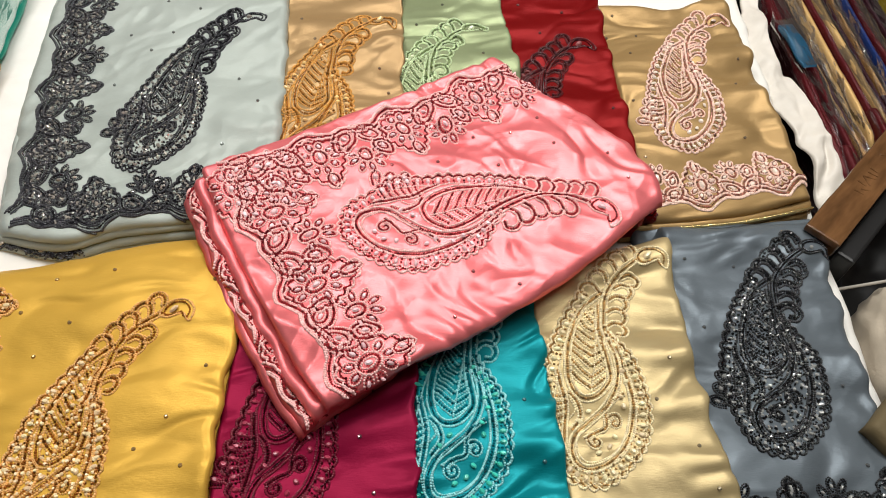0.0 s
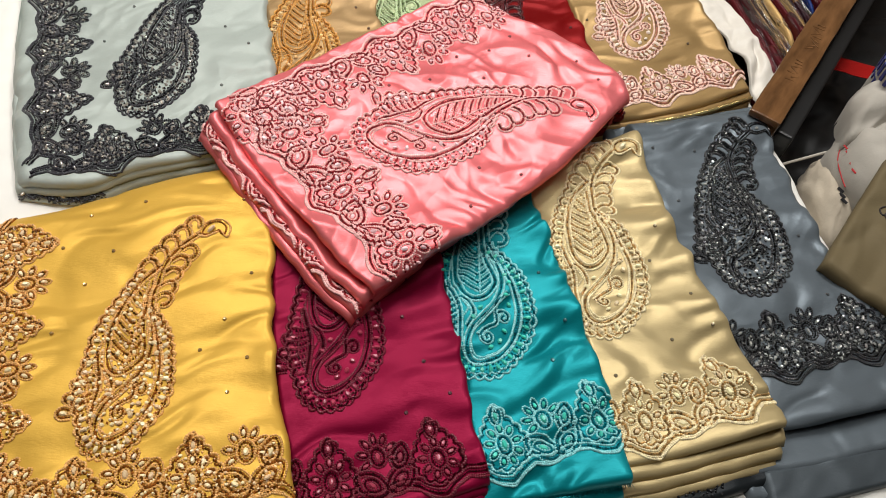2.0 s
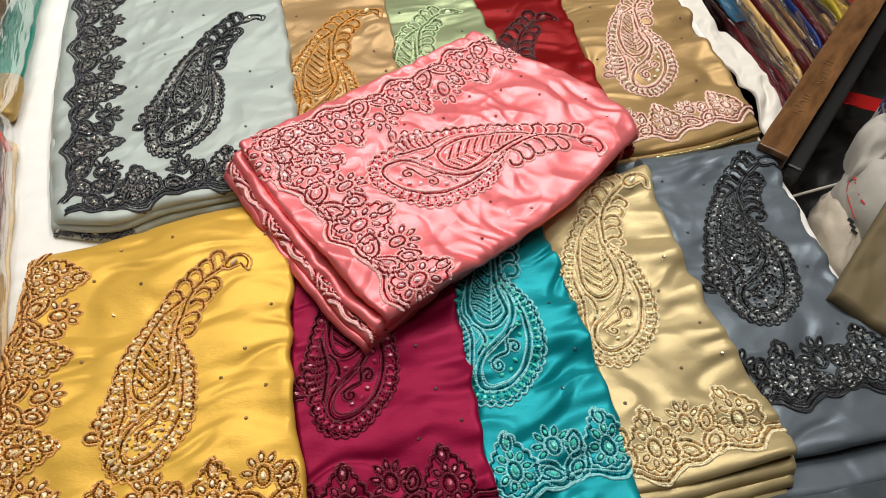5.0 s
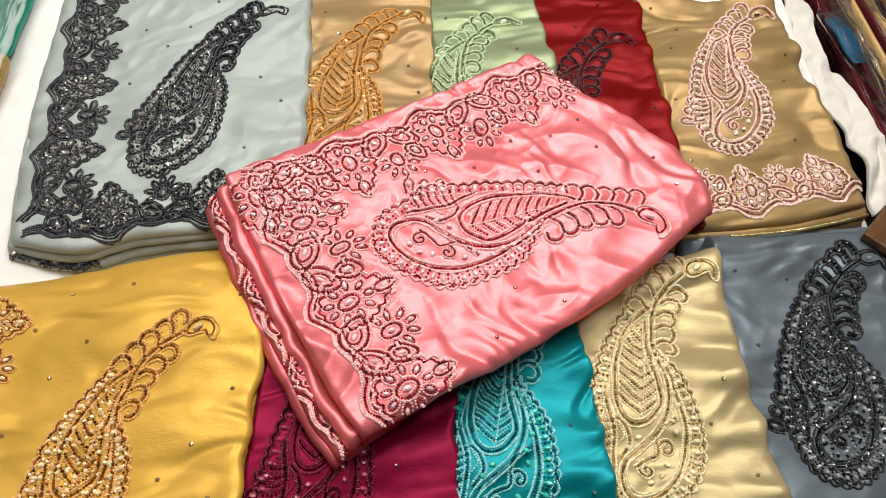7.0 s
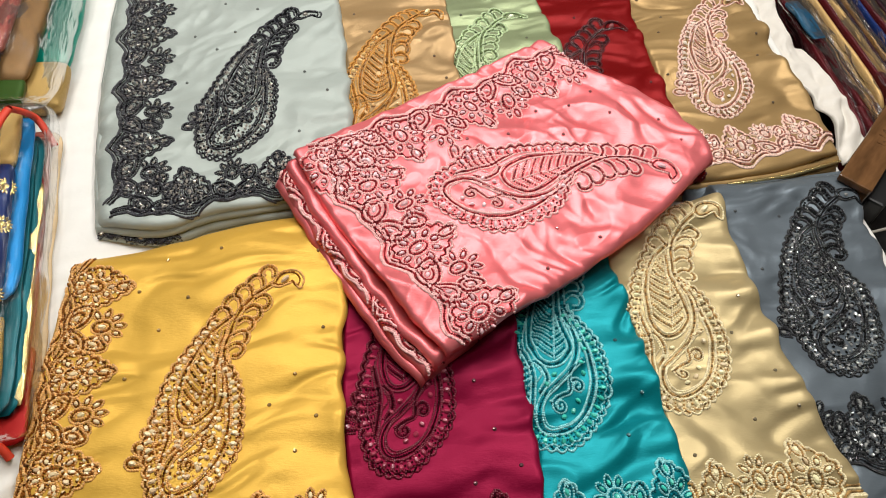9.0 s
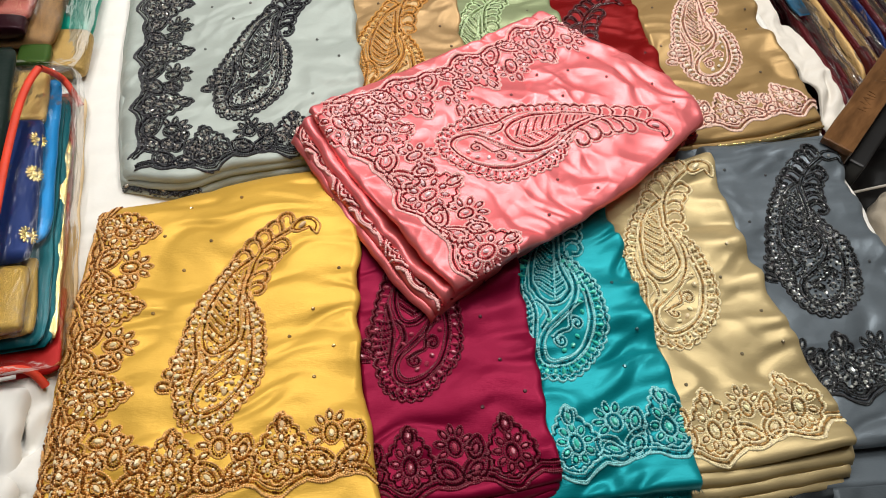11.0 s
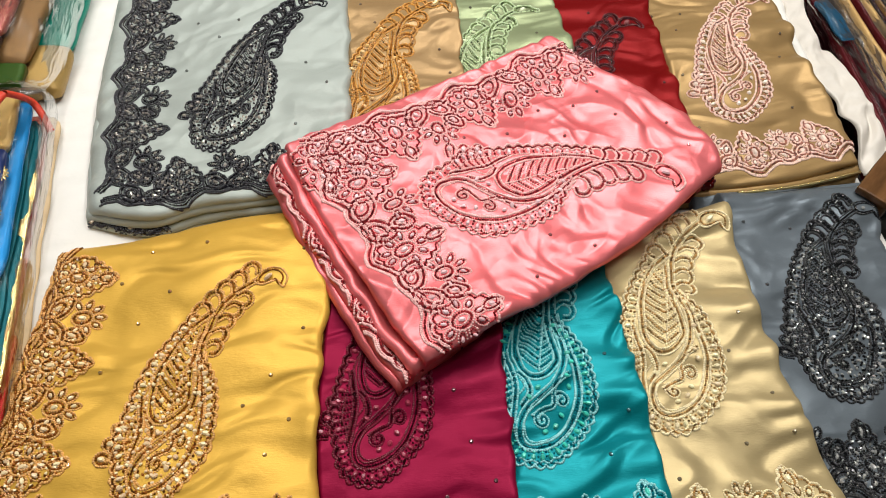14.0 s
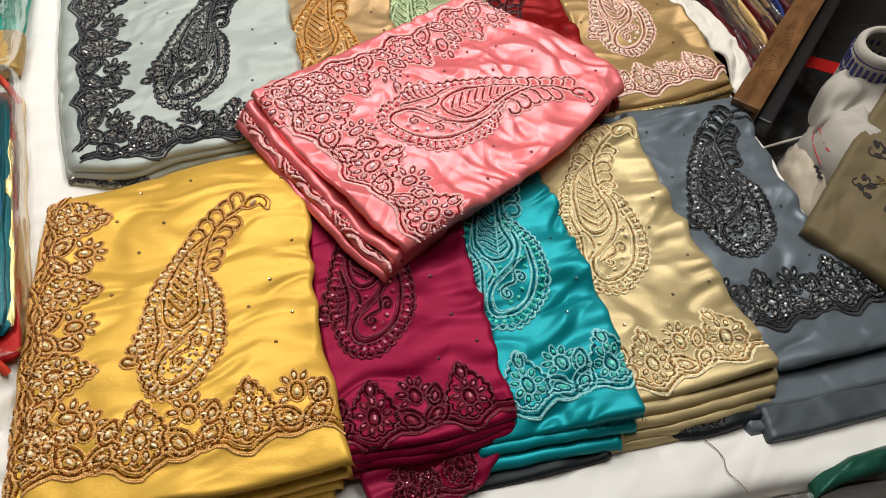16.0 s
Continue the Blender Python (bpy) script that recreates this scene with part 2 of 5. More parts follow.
        ring = np.concatenate([i[0, :-1], i[:-1, -1], i[-1, :0:-1], i[:0:-1, 0]])
        low = verts[ring].copy()
        inward = self.mid - low[:, :2]
        low[:, :2] += inward / np.hypot(*inward.T)[:, None] * tuck
        low[:, 2] -= skirt
        j = len(verts) + np.arange(len(ring))
        side = np.stack([ring, j, np.roll(j, -1), np.roll(ring, -1)], -1)
        return np.vstack([verts, low]), [quads, side]


def shifted(cloth_lines, left=0.0, bottom=0.0, right=0.0, top=0.0):
    """The four edge lines moved outwards by the given amounts."""
    l, b, r, t = [np.asarray(e, float).copy() for e in cloth_lines]
    l[:, 0] -= left
    r[:, 0] += right
    b[:, 1] -= bottom
    t[:, 1] += top
    l[0, 1] -= bottom
    r[0, 1] -= bottom
    l[-1, 1] += top
    r[-1, 1] += top
    b[0, 0] -= left
    t[0, 0] -= left
    b[-1, 0] += right
    t[-1, 0] += right
    return l, b, r, t


# ---- embroidery ----
def dome(sides, mid, top):
    """A bead's upper half, radius 1."""
    a = np.arange(sides) * 2 * np.pi / sides
    ring = np.stack([np.cos(a), np.sin(a), 0 * a - 0.35], 1)
    up = np.stack([np.cos(a) * mid, np.sin(a) * mid, 0 * a + 0.55], 1)
    v = np.vstack([ring, up, [[0, 0, top]]])
    k = np.arange(sides)
    n = (k + 1) % sides
    return v, np.stack([k, n, n + sides, k + sides], 1), np.stack([k + sides, n + sides, 0 * k + 2 * sides], 1)


def scatter(points, radii, turns, long, shape, flat, tilt=0.0, rng=None):
    """Copies of a bead shape at the points: radius, turn and stretch for each."""
    v, quads, tris = shape
    n, m = len(points), len(v)
    lx, ly = v[None, :, 0] * (radii * long)[:, None], v[None, :, 1] * radii[:, None]
    c, s = np.cos(turns)[:, None], np.sin(turns)[:, None]
    dz = v[None, :, 2] * radii[:, None] * flat
    if tilt:
        dz = dz + lx * rng.uniform(-tilt, tilt, n)[:, None] + ly * rng.uniform(-tilt, tilt, n)[:, None]
    out = np.stack([points[:, None, 0] + c * lx - s * ly, points[:, None, 1] + s * lx + c * ly, points[:, None, 2] + dz], -1)
    base = (np.arange(n) * m)[:, None, None]
    return out.reshape(-1, 3), [(quads[None] + base).reshape(-1, 4), (tris[None] + base).reshape(-1, 3)]


BEAD, STONE = dome(5, 0.72, 0.95), dome(7, 0.58, 0.62)


class Stitching:
    """Gathers strokes and stones in the plan, then lays them on a cloth."""

    def __init__(self, cloth, rng, mask=None):
        self.cloth, self.rng, self.mask = cloth, rng, mask
        self.thread, self.fill, self.gems = [], [], []
        self.dense = 0

    def line(self, q, r=0.0011, gap=0.0021, into="thread"):
        k, g = (1.36, 1.12) if into == "thread" else (1.06, 1.0)
        r, gap = r * k, gap * g
        n = max(2, int(length(q) / gap))
        e = even(q, n)
        d = np.gradient(e, axis=0)
        store = self.thread if into == "thread" else self.fill
        store.append(np.column_stack([e, np.full(n, r) * (1 + 0.12 * self.rng.standard_normal(n)), np.arctan2(d[:, 1], d[:, 0]), np.full(n, 1.15)]))

    def channel(self, q, width, mid=True, r=0.0011, fr=0.0014):
        """Two outline threads with a row of beads between them."""
        e = even(q, max(4, int(length(q) / 0.002)))
        d = np.gradient(e, axis=0)
        n = np.stack([-d[:, 1], d[:, 0]], 1) / np.maximum(np.hypot(*d.T), 1e-9)[:, None]
        width = width * 0.95 + 0.0011
        self.line(e + n * width / 2, r)
        self.line(e - n * width / 2, r)
        if mid:
            self.line(e, fr, fr * 2.05, "fill")

    def ground(self, poly, gap, r, share=0.5):
        """Beads strewn closely over an area."""
        x0, y0 = poly.min(0)
        x1, y1 = poly.max(0)
        gx, gy = np.meshgrid(np.arange(x0, x1, gap), np.arange(y0, y1, gap))
        p = np.stack([gx.ravel(), gy.ravel()], 1) + self.rng.uniform(-0.45, 0.45, (gx.size, 2)) * gap
        p = p[inside(p, poly)]
        n = len(p)
        a = np.column_stack([p, r * self.rng.uniform(0.75, 1.15, n), self.rng.uniform(0, 6.3, n), np.full(n, 1.4)])
        cut = int(n * share)
        self.thread.append(a[self.rng.permutation(n)[:cut]])
        self.fill.append(a[self.rng.permutation(n)[cut:]])

    def sparkle(self, poly, gap, r):
        """Small loose stones among the beads."""
        x0, y0 = poly.min(0)
        x1, y1 = poly.max(0)
        gx, gy = np.meshgrid(np.arange(x0, x1, gap), np.arange(y0, y1, gap))
        p = np.stack([gx.ravel(), gy.ravel()], 1) + self.rng.uniform(-0.5, 0.5, (gx.size, 2)) * gap
        p = p[inside(p, poly)]
        n = len(p)
        self.gems.append(np.column_stack([p, r * self.rng.uniform(0.8, 1.2, n), self.rng.uniform(0, 6.3, n), np.full(n, 1.2)]))

    def gem(self, x, y, r, turn=0.0, long=1.0):
        r = r * (0.78 if self.dense == 2 else 1.0)
        self.gems.append(np.array([[x, y, r, turn, long]]))

    def lay(self, parent, mats, name):
        made = None
        for store, mat, label, shape, flat, lift, smooth in ((self.thread, mats[0], name, BEAD, 0.95, 0.55, True), (self.fill, mats[1], "bead_filling", BEAD, 1.0, 0.75, False), (self.gems, mats[2], "crystal_stone", STONE, 0.8, 0.75, False)):
            if not store:
                continue
            a = np.vstack(store)
            ok = inside(a[:, :2], self.cloth.poly) & (self.cloth.hidden(a[:, :2]) < 0.008)
            if self.mask:
                ok &= self.mask(a[:, :2])
            a = a[ok]
            if not len(a):
                continue
            pts = np.column_stack([a[:, :2], self.cloth.height(a[:, :2]) + a[:, 2] * lift])
            v, f = scatter(pts, a[:, 2], a[:, 3], a[:, 4], shape, flat, 0.0 if shape is BEAD else 0.45, self.rng)
            ob = part_np(label, v, f, mat, made or parent, kind="stuff", smooth=smooth)
            made = made or ob


def frame_at(x, y, degrees, scale, across=1.0, bend=0.0):
    """Maps a motif's own millimetres into the plan; bend curls its tail along an arc."""
    a = radians(degrees)
    c, s = math.cos(a), math.sin(a)
    k = 2 * bend / 216 ** 2

    def put(q):
        q = np.atleast_2d(np.asarray(q, float)) * (1, across)
        if k:
            t = k * np.clip(q[:, 0] - 110, 0, None)
            far = q[:, 0] > 110
            q = np.stack([np.where(far, 110 + np.sin(t) / k + (q[:, 1] - 20) * np.sin(t), q[:, 0]), np.where(far, 20 - (1 - np.cos(t)) / k + (q[:, 1] - 20) * np.cos(t), q[:, 1])], 1)
        q = q * 0.001 * scale
        return np.stack([x + c * q[:, 0] - s * q[:, 1], y + s * q[:, 0] + c * q[:, 1]], 1)
    put.turn = a
    return put


def scallop(q, period, depth, outward=1):
    """A line of small arches along q."""
    e = even(q, 40 * max(1, int(length(q) / period)))
    s = np.linspace(0, length(e), len(e))
    d = np.gradient(e, axis=0)
    n = np.stack([-d[:, 1], d[:, 0]], 1) / np.hypot(*d.T)[:, None]
    return e + n * (outward * depth * np.abs(np.sin(np.pi * s / period)))[:, None]


def paisley(st, put, dense):
    """The large leaf-shaped motif: arched rim with stones, inner ring, veined leaf, stem with curled hooks, tip."""
    W = 6.2
    outer = spline([(224, 63), (161, 69), (102, 67), (60, 61), (42, 48), (12, 27), (2, 2), (10, -32), (52, -61), (88, -67), (140, -48), (166, -26), (186, 8)], 400)
    rim = even(outer, 300)
    dr = np.gradient(rim, axis=0)
    nr = np.stack([-dr[:, 1], dr[:, 0]], 1) / np.hypot(*dr.T)[:, None]
    st.line(put(scallop(outer, 12.5, 4.2, -1)), 0.0012)
    st.line(put(scallop(rim + nr * 2.7, 12.5, 3.8, -1)), 0.0013, 0.0028, "fill")
    st.line(put(scallop(rim + nr * 5.2, 12.5, 3.2, -1)), 0.0010, 0.002)
    st.line(put(rim + nr * 15.5), 0.0010)
    if dense == 2:
        st.ground(put(outer), 0.0052, 0.0016, 0.4)
        st.sparkle(put(outer), 0.0085, 0.0016)
    elif dense == 1:
        st.ground(put(outer), 0.0068, 0.0013, 0.5)
        st.sparkle(put(outer), 0.0080, 0.0019)
    steps = int(length(outer) / 12.5)
    e = even(outer, steps * 2 + 1)
    dd = np.gradient(e, axis=0)
    nn = np.stack([-dd[:, 1], dd[:, 0]], 1) / np.hypot(*dd.T)[:, None]
    for k in range(1, steps * 2, 2):
        g = put(e[k] + nn[k] * 7.6)[0]
        turn = math.atan2(nn[k][1], nn[k][0]) + put.turn
        st.gem(g[0], g[1], 0.0026, turn, 1.45)
        g = put(e[k] + nn[k] * 13.0)[0]
        st.gem(g[0], g[1], 0.0014, turn, 1.0)
        st.line(put(np.array([e[k + 1] + nn[k + 1] * 4, e[k + 1] + nn[k + 1] * 14])), 0.0013, 0.0027, "fill")
    ring = spline([(189, 8), (151, -20), (112, -41), (86, -47), (56, -43), (33, -29), (20, -7), (22, 9), (37, 18), (56, 15), (73, 2), (96, -14), (122, -20), (152, -13), (187, 11), (236, 32), (270, 32), (297, 25)], 400)
    st.channel(put(ring), W * 0.001)
    st.line(put(even(ring, 400)[:230] * (0.9, 0.86) + (9, -2)), 0.0010)
    leaf = spline([(238, 37), (203, 51), (158, 50), (125, 43), (103, 31), (96, 17), (101, 2), (115, -8), (132, -10), (170, 11), (217, 34)], 300)
    st.channel(put(leaf), W * 0.001)
    core = np.array((155, 21))
    heart = (leaf[::8] - core) * (0.88, 0.80) + core
    # midrib and a herringbone of beaded veins, each as long as the leaf is wide there
    a, b = np.array((106.0, 8.0)), np.array((230.0, 38.5))
    st.line(put(np.array([a, b])), 0.0010)
    ax = (b - a) / np.hypot(*(b - a))
    up = np.array((-ax[1], ax[0]))
    for k in range(9):
        root = a + (b - a) * (0.03 + 0.098 * k)
        for sgn in (1, -1):
            way = ax * 0.62 + up * sgn * 0.78
            reach = 0.0
            while reach < 34 and inside((root + up * sgn * 1.6 + way * (reach + 1))[None], heart)[0]:
                reach += 1.0
            if reach < 4:
                continue
            start = root + up * sgn * 1.6
            st.channel(put(spline([start, start + way * reach * 0.55 - ax * 0.8, start + way * reach], 20)), 0.0046, True, 0.0009, 0.0013)
    # fan of petals beside the leaf
    for k in range(6):
        x = 46 + 8.5 * k
        st.channel(put(spline([(x, 52 + k * 0.6), (x + 2, 44), (x + 7, 36 - abs(k - 2.5))], 20)), 0.0050, True, 0.0009, 0.0013)
        if k % 2 == 0 and k < 5:
            st.channel(put(spline([(x - 6, 56), (x - 8, 68 - k), (x - 3, 74 - k), (x + 2, 68), (x + 1, 58)], 30)), 0.0044, True, 0.0010, 0.0012)
            g = put((x - 3, 66 - k))[0]
            st.gem(g[0], g[1], 0.003, put.turn + 1.5, 1.4)
    st.channel(put(spline([(40, 28), (60, 30), (82, 34), (100, 44), (118, 54)], 40)), 0.0046)
    st.channel(put(spline([(60, 20), (76, 14), (90, 22), (96, 32)], 40)), 0.0042)
    st.line(put(spline([(72, 26), (82, 22), (90, 30)], 20)), 0.0010)
    # curls inside the body
    for cx, cy, r, way, start in ((52, -8, 10, 1, 0.5), (80, -27, 10, -1, 2.2)):
        t = np.linspace(0, 1, 60)
        ang = start + way * t * 8.0
        rad = r * (1 - 0.85 * t)
        st.channel(put(np.stack([cx + rad * np.cos(ang), cy + rad * np.sin(ang)], 1)), 0.0035, True, 0.0009, 0.0011)
    st.channel(put(spline([(52, 4), (64, -8), (72, -18), (90, -14), (104, -22), (112, -30)], 40)), 0.0036, True, 0.0009, 0.0012)
    for gx, gy in ((64, -30), (50, -25), (98, -33), (108, -27), (128, -30), (140, -22), (70, 14), (84, 6), (40, -14)):
        g = put((gx, gy))[0]
        st.gem(g[0], g[1], 0.0028, put.turn + gx, 1.3)
    # hooks along the stem
    hook = (0.0074, True, 0.0013, 0.0022) if dense == 2 else (0.0052,)
    for k in range(5):
        x, y0 = 226 + 18 * k, 41 - 1.2 * k - 0.06 * k * k
        c = 1.22 - 0.04 * k
        st.channel(put(np.array([(x + 7, y0 - 2)]) + spline([(0, 0), (5, 9), (4, 18), (-2, 22), (-9, 19), (-9, 12)], 40) * c), *hook)
        x, y0 = 196 + 18 * k, (13, 20, 26, 28, 27)[k]
        st.channel(put(np.array([(x, y0)]) + spline([(0, 0), (8, -5), (10, -14), (5, -21), (-3, -20), (-5, -14)], 40) * c), *hook)
    # drop at the tip
    drop = spline([(294, 24), (305, 32), (319, 28), (329, 14), (328, -4), (316, -14), (314, -6), (316, 2), (308, 7), (298, 13)], 80, True)
    st.line(put(drop))
    st.line(put((drop - (312, 14)) * 0.75 + (312, 14)), 0.0013, 0.0027, "fill")
    g = put((310, 17))[0]
    st.gem(g[0], g[1], 0.0036, put.turn - 0.6, 1.7)


def ellipse(cx, cy, rx, ry, turn=0.0, point=0.0, n=60):
    t = np.linspace(0, 2 * np.pi, n)
    x, y = rx * np.cos(t), ry * np.sin(t)
    y = y + point * np.clip(np.sin(t), 0, 1) ** 8
    c, s = math.cos(turn), math.sin(turn)
    return np.stack([cx + c * x - s * y, cy + s * x + c * y], 1)


def petal(st, put, cx, cy, rx, ry, turn, gem=0.0026):
    """One outlined petal with a stone in it."""
    st.line(put(ellipse(cx, cy, rx, ry, turn, 0, 30)), 0.0009, 0.002)
    st.line(put(ellipse(cx, cy, rx * 0.66, ry * 0.58, turn, 0, 24)), 0.0011, 0.0024, "fill")
    g = put((cx, cy))[0]
    st.gem(g[0], g[1], gem, put.turn + turn, 1.6)


def leaf_flower(st, put):
    """Pointed flower of the border: lobed outline, petals round a ringed stone, a bud at the point."""
    rim = ellipse(0, 30, 28, 29, 0, 16, 200)
    if st.dense:
        st.ground(put(rim), 0.0050, 0.0014, 0.5)
        st.sparkle(put(rim), 0.008, 0.0017)
    st.line(put(scallop(rim, 13, 4.0, -1)), 0.0012)
    st.line(put(scallop((rim - (0, 31)) * 0.89 + (0, 31), 11.6, 3.6, -1)), 0.0013, 0.0028, "fill")
    st.channel(put(ellipse(0, 29, 7.0, 10.5)), 0.0048, True, 0.0010, 0.0014)
    g = put((0, 29))[0]
    st.gem(g[0], g[1], 0.0032, put.turn + 1.57, 1.6)
    for k in range(9):
        a = 2 * math.pi * k / 9 + math.pi / 2
        c, s = math.cos(a), math.sin(a)
        petal(st, put, 17 * c, 30 + 20 * s, 7.2, 4.6, math.atan2(19 * s, 15 * c), 0.0024)
    st.channel(put(ellipse(0, 66, 5.5, 9.5, 0, 3)), 0.0036, True, 0.0010, 0.0012)
    g = put((0, 66))[0]
    st.gem(g[0], g[1], 0.0026, put.turn + 1.57, 1.7)


def spray(st, put):
    """Two commas and a fan flower of the border."""
    for cx, cy, rx, ry, a in ((-17, 16, 12.5, 18, 0.8), (16, 17, 12, 18, -0.85), (20, 43, 9, 12.5, -0.35)):
        if st.dense:
            st.ground(put(ellipse(cx, cy, rx, ry, a, 3)), 0.0052, 0.0013, 0.5)
            st.sparkle(put(ellipse(cx, cy, rx, ry, a, 3)), 0.007, 0.0016)
        st.channel(put(ellipse(cx, cy, rx, ry, a, 3)), 0.0050, True, 0.0010, 0.0015)
        st.channel(put(ellipse(cx, cy, rx * 0.52, ry * 0.55, a)), 0.0038, True, 0.0009, 0.0012)
        g = put((cx, cy))[0]
        st.gem(g[0], g[1], 0.0026, put.turn + a + 1.57, 1.8)
    st.channel(put(ellipse(-5, 48, 7, 10, 0.1)), 0.0046, True, 0.0010, 0.0014)
    g = put((-5, 48))[0]
    st.gem(g[0], g[1], 0.003, put.turn + 1.57, 1.6)
    for k in range(7):
        a = -0.35 + (math.pi + 0.7) * k / 6 + 0.1
        c, s = math.cos(a), math.sin(a)
        petal(st, put, -5 + 17 * c, 49 + 20 * s, 8.6, 4.4, math.atan2(18 * s, 14.5 * c), 0.0022)


def border(st, line, period=0.112, start=0.0, scale=1.0, flip=1):
    """Scalloped border along a line in the plan; the motifs stand on its left side."""
    q = even(np.asarray(line, float), 400)
    total = length(q)
    s = np.linspace(0, total, 400)
    d = np.gradient(q, axis=0)
    n = np.stack([-d[:, 1], d[:, 0]], 1) / np.hypot(*d.T)[:, None] * flip
    ph = ((s - start) / period) % 1.0
    tri = np.abs(ph - 0.5) * 2
    sag = -0.014 * np.clip(tri * 2.2 - 1.2, 0, 1) ** 0.8 + 0.003 * np.sin(ph * 2 * np.pi * 2)
    base = q + n * sag[:, None]
    st.channel(base + n * 0.004, 0.0062)
    st.line(base + n * 0.0105, 0.0013, 0.0027, "fill")
    st.line(base - n * 0.0015, 0.0012)
    k0 = int(math.floor(-start / period)) - 1
    for k in range(k0, int(total / period) + 3):
        for off, motif in ((0.0, leaf_flower), (0.5, spray)):
            at = start + (k + off) * period
            if at < 0.0 or at > total:
                continue
            i = int(np.clip(at / total * 399, 0, 399))
            angle = math.degrees(math.atan2(d[i][1], d[i][0]))
            put = frame_at(q[i][0], q[i][1], angle, scale, flip)
            motif(st, put)


# ---- the shop round the bench ----
M_SHEET = plain("white_cotton_sheet", lin(226, 223, 216), 0.85, 0, 0.05, 9, 0.15)
# wall and ceiling are out of view; colours darkened to cut bounced fill
M_WALL = plain("darkened_wall", lin(92, 80, 70), 0.8, 0, 0.2, 3)
M_CEIL = plain("darkened_ceiling", lin(96, 90, 84), 0.8, 0, 0.1, 3)
M_FLOOR = plain("dark_floor", lin(58, 54, 50), 0.5, 0, 0.2, 8)
M_STEEL = plain("brushed_steel", lin(212, 208, 202), 0.22, 0.97, 0.12, 30, 0.12, (1, 12, 1))
M_WOOD = plain("stained_wood", lin(98, 68, 42), 0.15, 0, 0.45, 12, 0.25, (1, 4, 1))
M_DARKWOOD = plain("black_wood_edge", lin(30, 26, 24), 0.5, 0, 0.3, 14)
M_BLACK = plain("black_plastic_sheet", lin(20, 19, 19), 0.4, 0, 0.3, 12)
M_FILM = film("packing_film", 0.6, 1.24)

X0, X1, Y0, Y1, ZF, ZC = -2.2, 2.4, -1.6, 3.0, -0.45, 2.2
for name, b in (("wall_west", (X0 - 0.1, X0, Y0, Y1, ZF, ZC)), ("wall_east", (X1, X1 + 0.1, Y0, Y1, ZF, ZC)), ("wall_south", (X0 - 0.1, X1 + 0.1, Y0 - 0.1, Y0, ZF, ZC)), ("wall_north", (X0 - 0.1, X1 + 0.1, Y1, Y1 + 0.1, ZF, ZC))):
    tagged(part(name, box(*b), M_WALL), "plain unseen shop wall, darkened to cut bounced light", "wall", kind="structure")
tagged(part("floor", box(X0 - 0.1, X1 + 0.1, Y0 - 0.1, Y1 + 0.1, ZF - 0.1, ZF), M_FLOOR), "dark worn shop floor", "floor", kind="structure")
tagged(part("ceiling", box(X0 - 0.1, X1 + 0.1, Y0 - 0.1, Y1 + 0.1, ZC, ZC + 0.1), M_CEIL), "plain unseen ceiling, darkened to cut bounced light", "ceiling", kind="structure")

# display bench: padded top under a white sheet
bench = thing("display_bench", "low padded display bench under a creased white sheet", "bench")
part("bench_base", box(-1.6, 0.53, -0.02, 1.9, ZF, -0.035), M_DARKWOOD, bench)
sheet = Cloth([(-1.65, -0.045), (-1.65, 1.95)], [(-1.65, -0.05), (-0.5, -0.048), (0.14, -0.034), (0.56, -0.028)], [(0.56, -0.028), (0.556, 0.3), (0.552, 0.6), (0.55, 1.2), (0.55, 1.95)], [(-1.65, 1.95), (0.55, 1.95)], 0.0, seed=71, wrinkle=0.5, roll=(0.02, 0.02, 0.02, 0.02), drop=(0.03, 0.025, 0.03, 0.03), wave=(0, 0.002, 0.002, 0), gather=0.2)
v, f = sheet.mesh(420, 380, 0.03)
crumple = np.clip((-0.47 - v[:, 0]) / 0.08, 0, 1) * np.clip((0.30 - v[:, 1]) / 0.08, 0, 1)
cr = np.clip(1 - 7 * np.abs(gnoise(v[:, 0] / 0.05, v[:, 1] / 0.08, 82)), 0, 1)
v[:, 2] += crumple * (0.026 * gnoise(v[:, 0] / 0.05, v[:, 1] / 0.09, 80) + 0.016 * np.abs(gnoise(v[:, 0] / 0.03, v[:, 1] / 0.05, 81)) - 0.016 * cr)
part_np("sheet", v, f, M_SHEET, bench, "creased white cotton sheet")

# steel counter edge in front
counter = thing("steel_counter", "scratched brushed-steel counter strip with a joint", "counter")
part("steel_plate", box(-1.6, 0.1412, -0.62, -0.036, -0.035, -0.012, 0.0008), M_STEEL, counter)
part("steel_plate", box(0.1420, 1.6, -0.62, -0.036, -0.035, -0.012, 0.0008), M_STEEL, counter)
part("counter_body", box(-1.6, 1.6, -0.60, -0.055, ZF, -0.036), M_DARKWOOD, counter)

# ---- embroidered satin pieces ----
RNG = np.random.default_rng(4)


def rhinestones(owner, cloth, spots, mat, size=0.0025):
    """Single glued stones, each a piece of its own."""
    v, q, t = dome(8, 0.6, 0.6)
    me = mesh_from("rhinestone", v * (size, size, size * 0.8), [q, t], mat, False)
    p = np.array(spots)
    z = cloth.height(p)
    ok = inside(p, cloth.poly)
    for (x, y), h, k in zip(p, z, ok):
        if k:
            ob = new("rhinestone", me)
            ob.parent = owner
            ob.matrix_basis = pose(x, y, h + size * 0.3, RNG.uniform(-14, 14), RNG.uniform(-14, 14), RNG.uniform(0, 90))


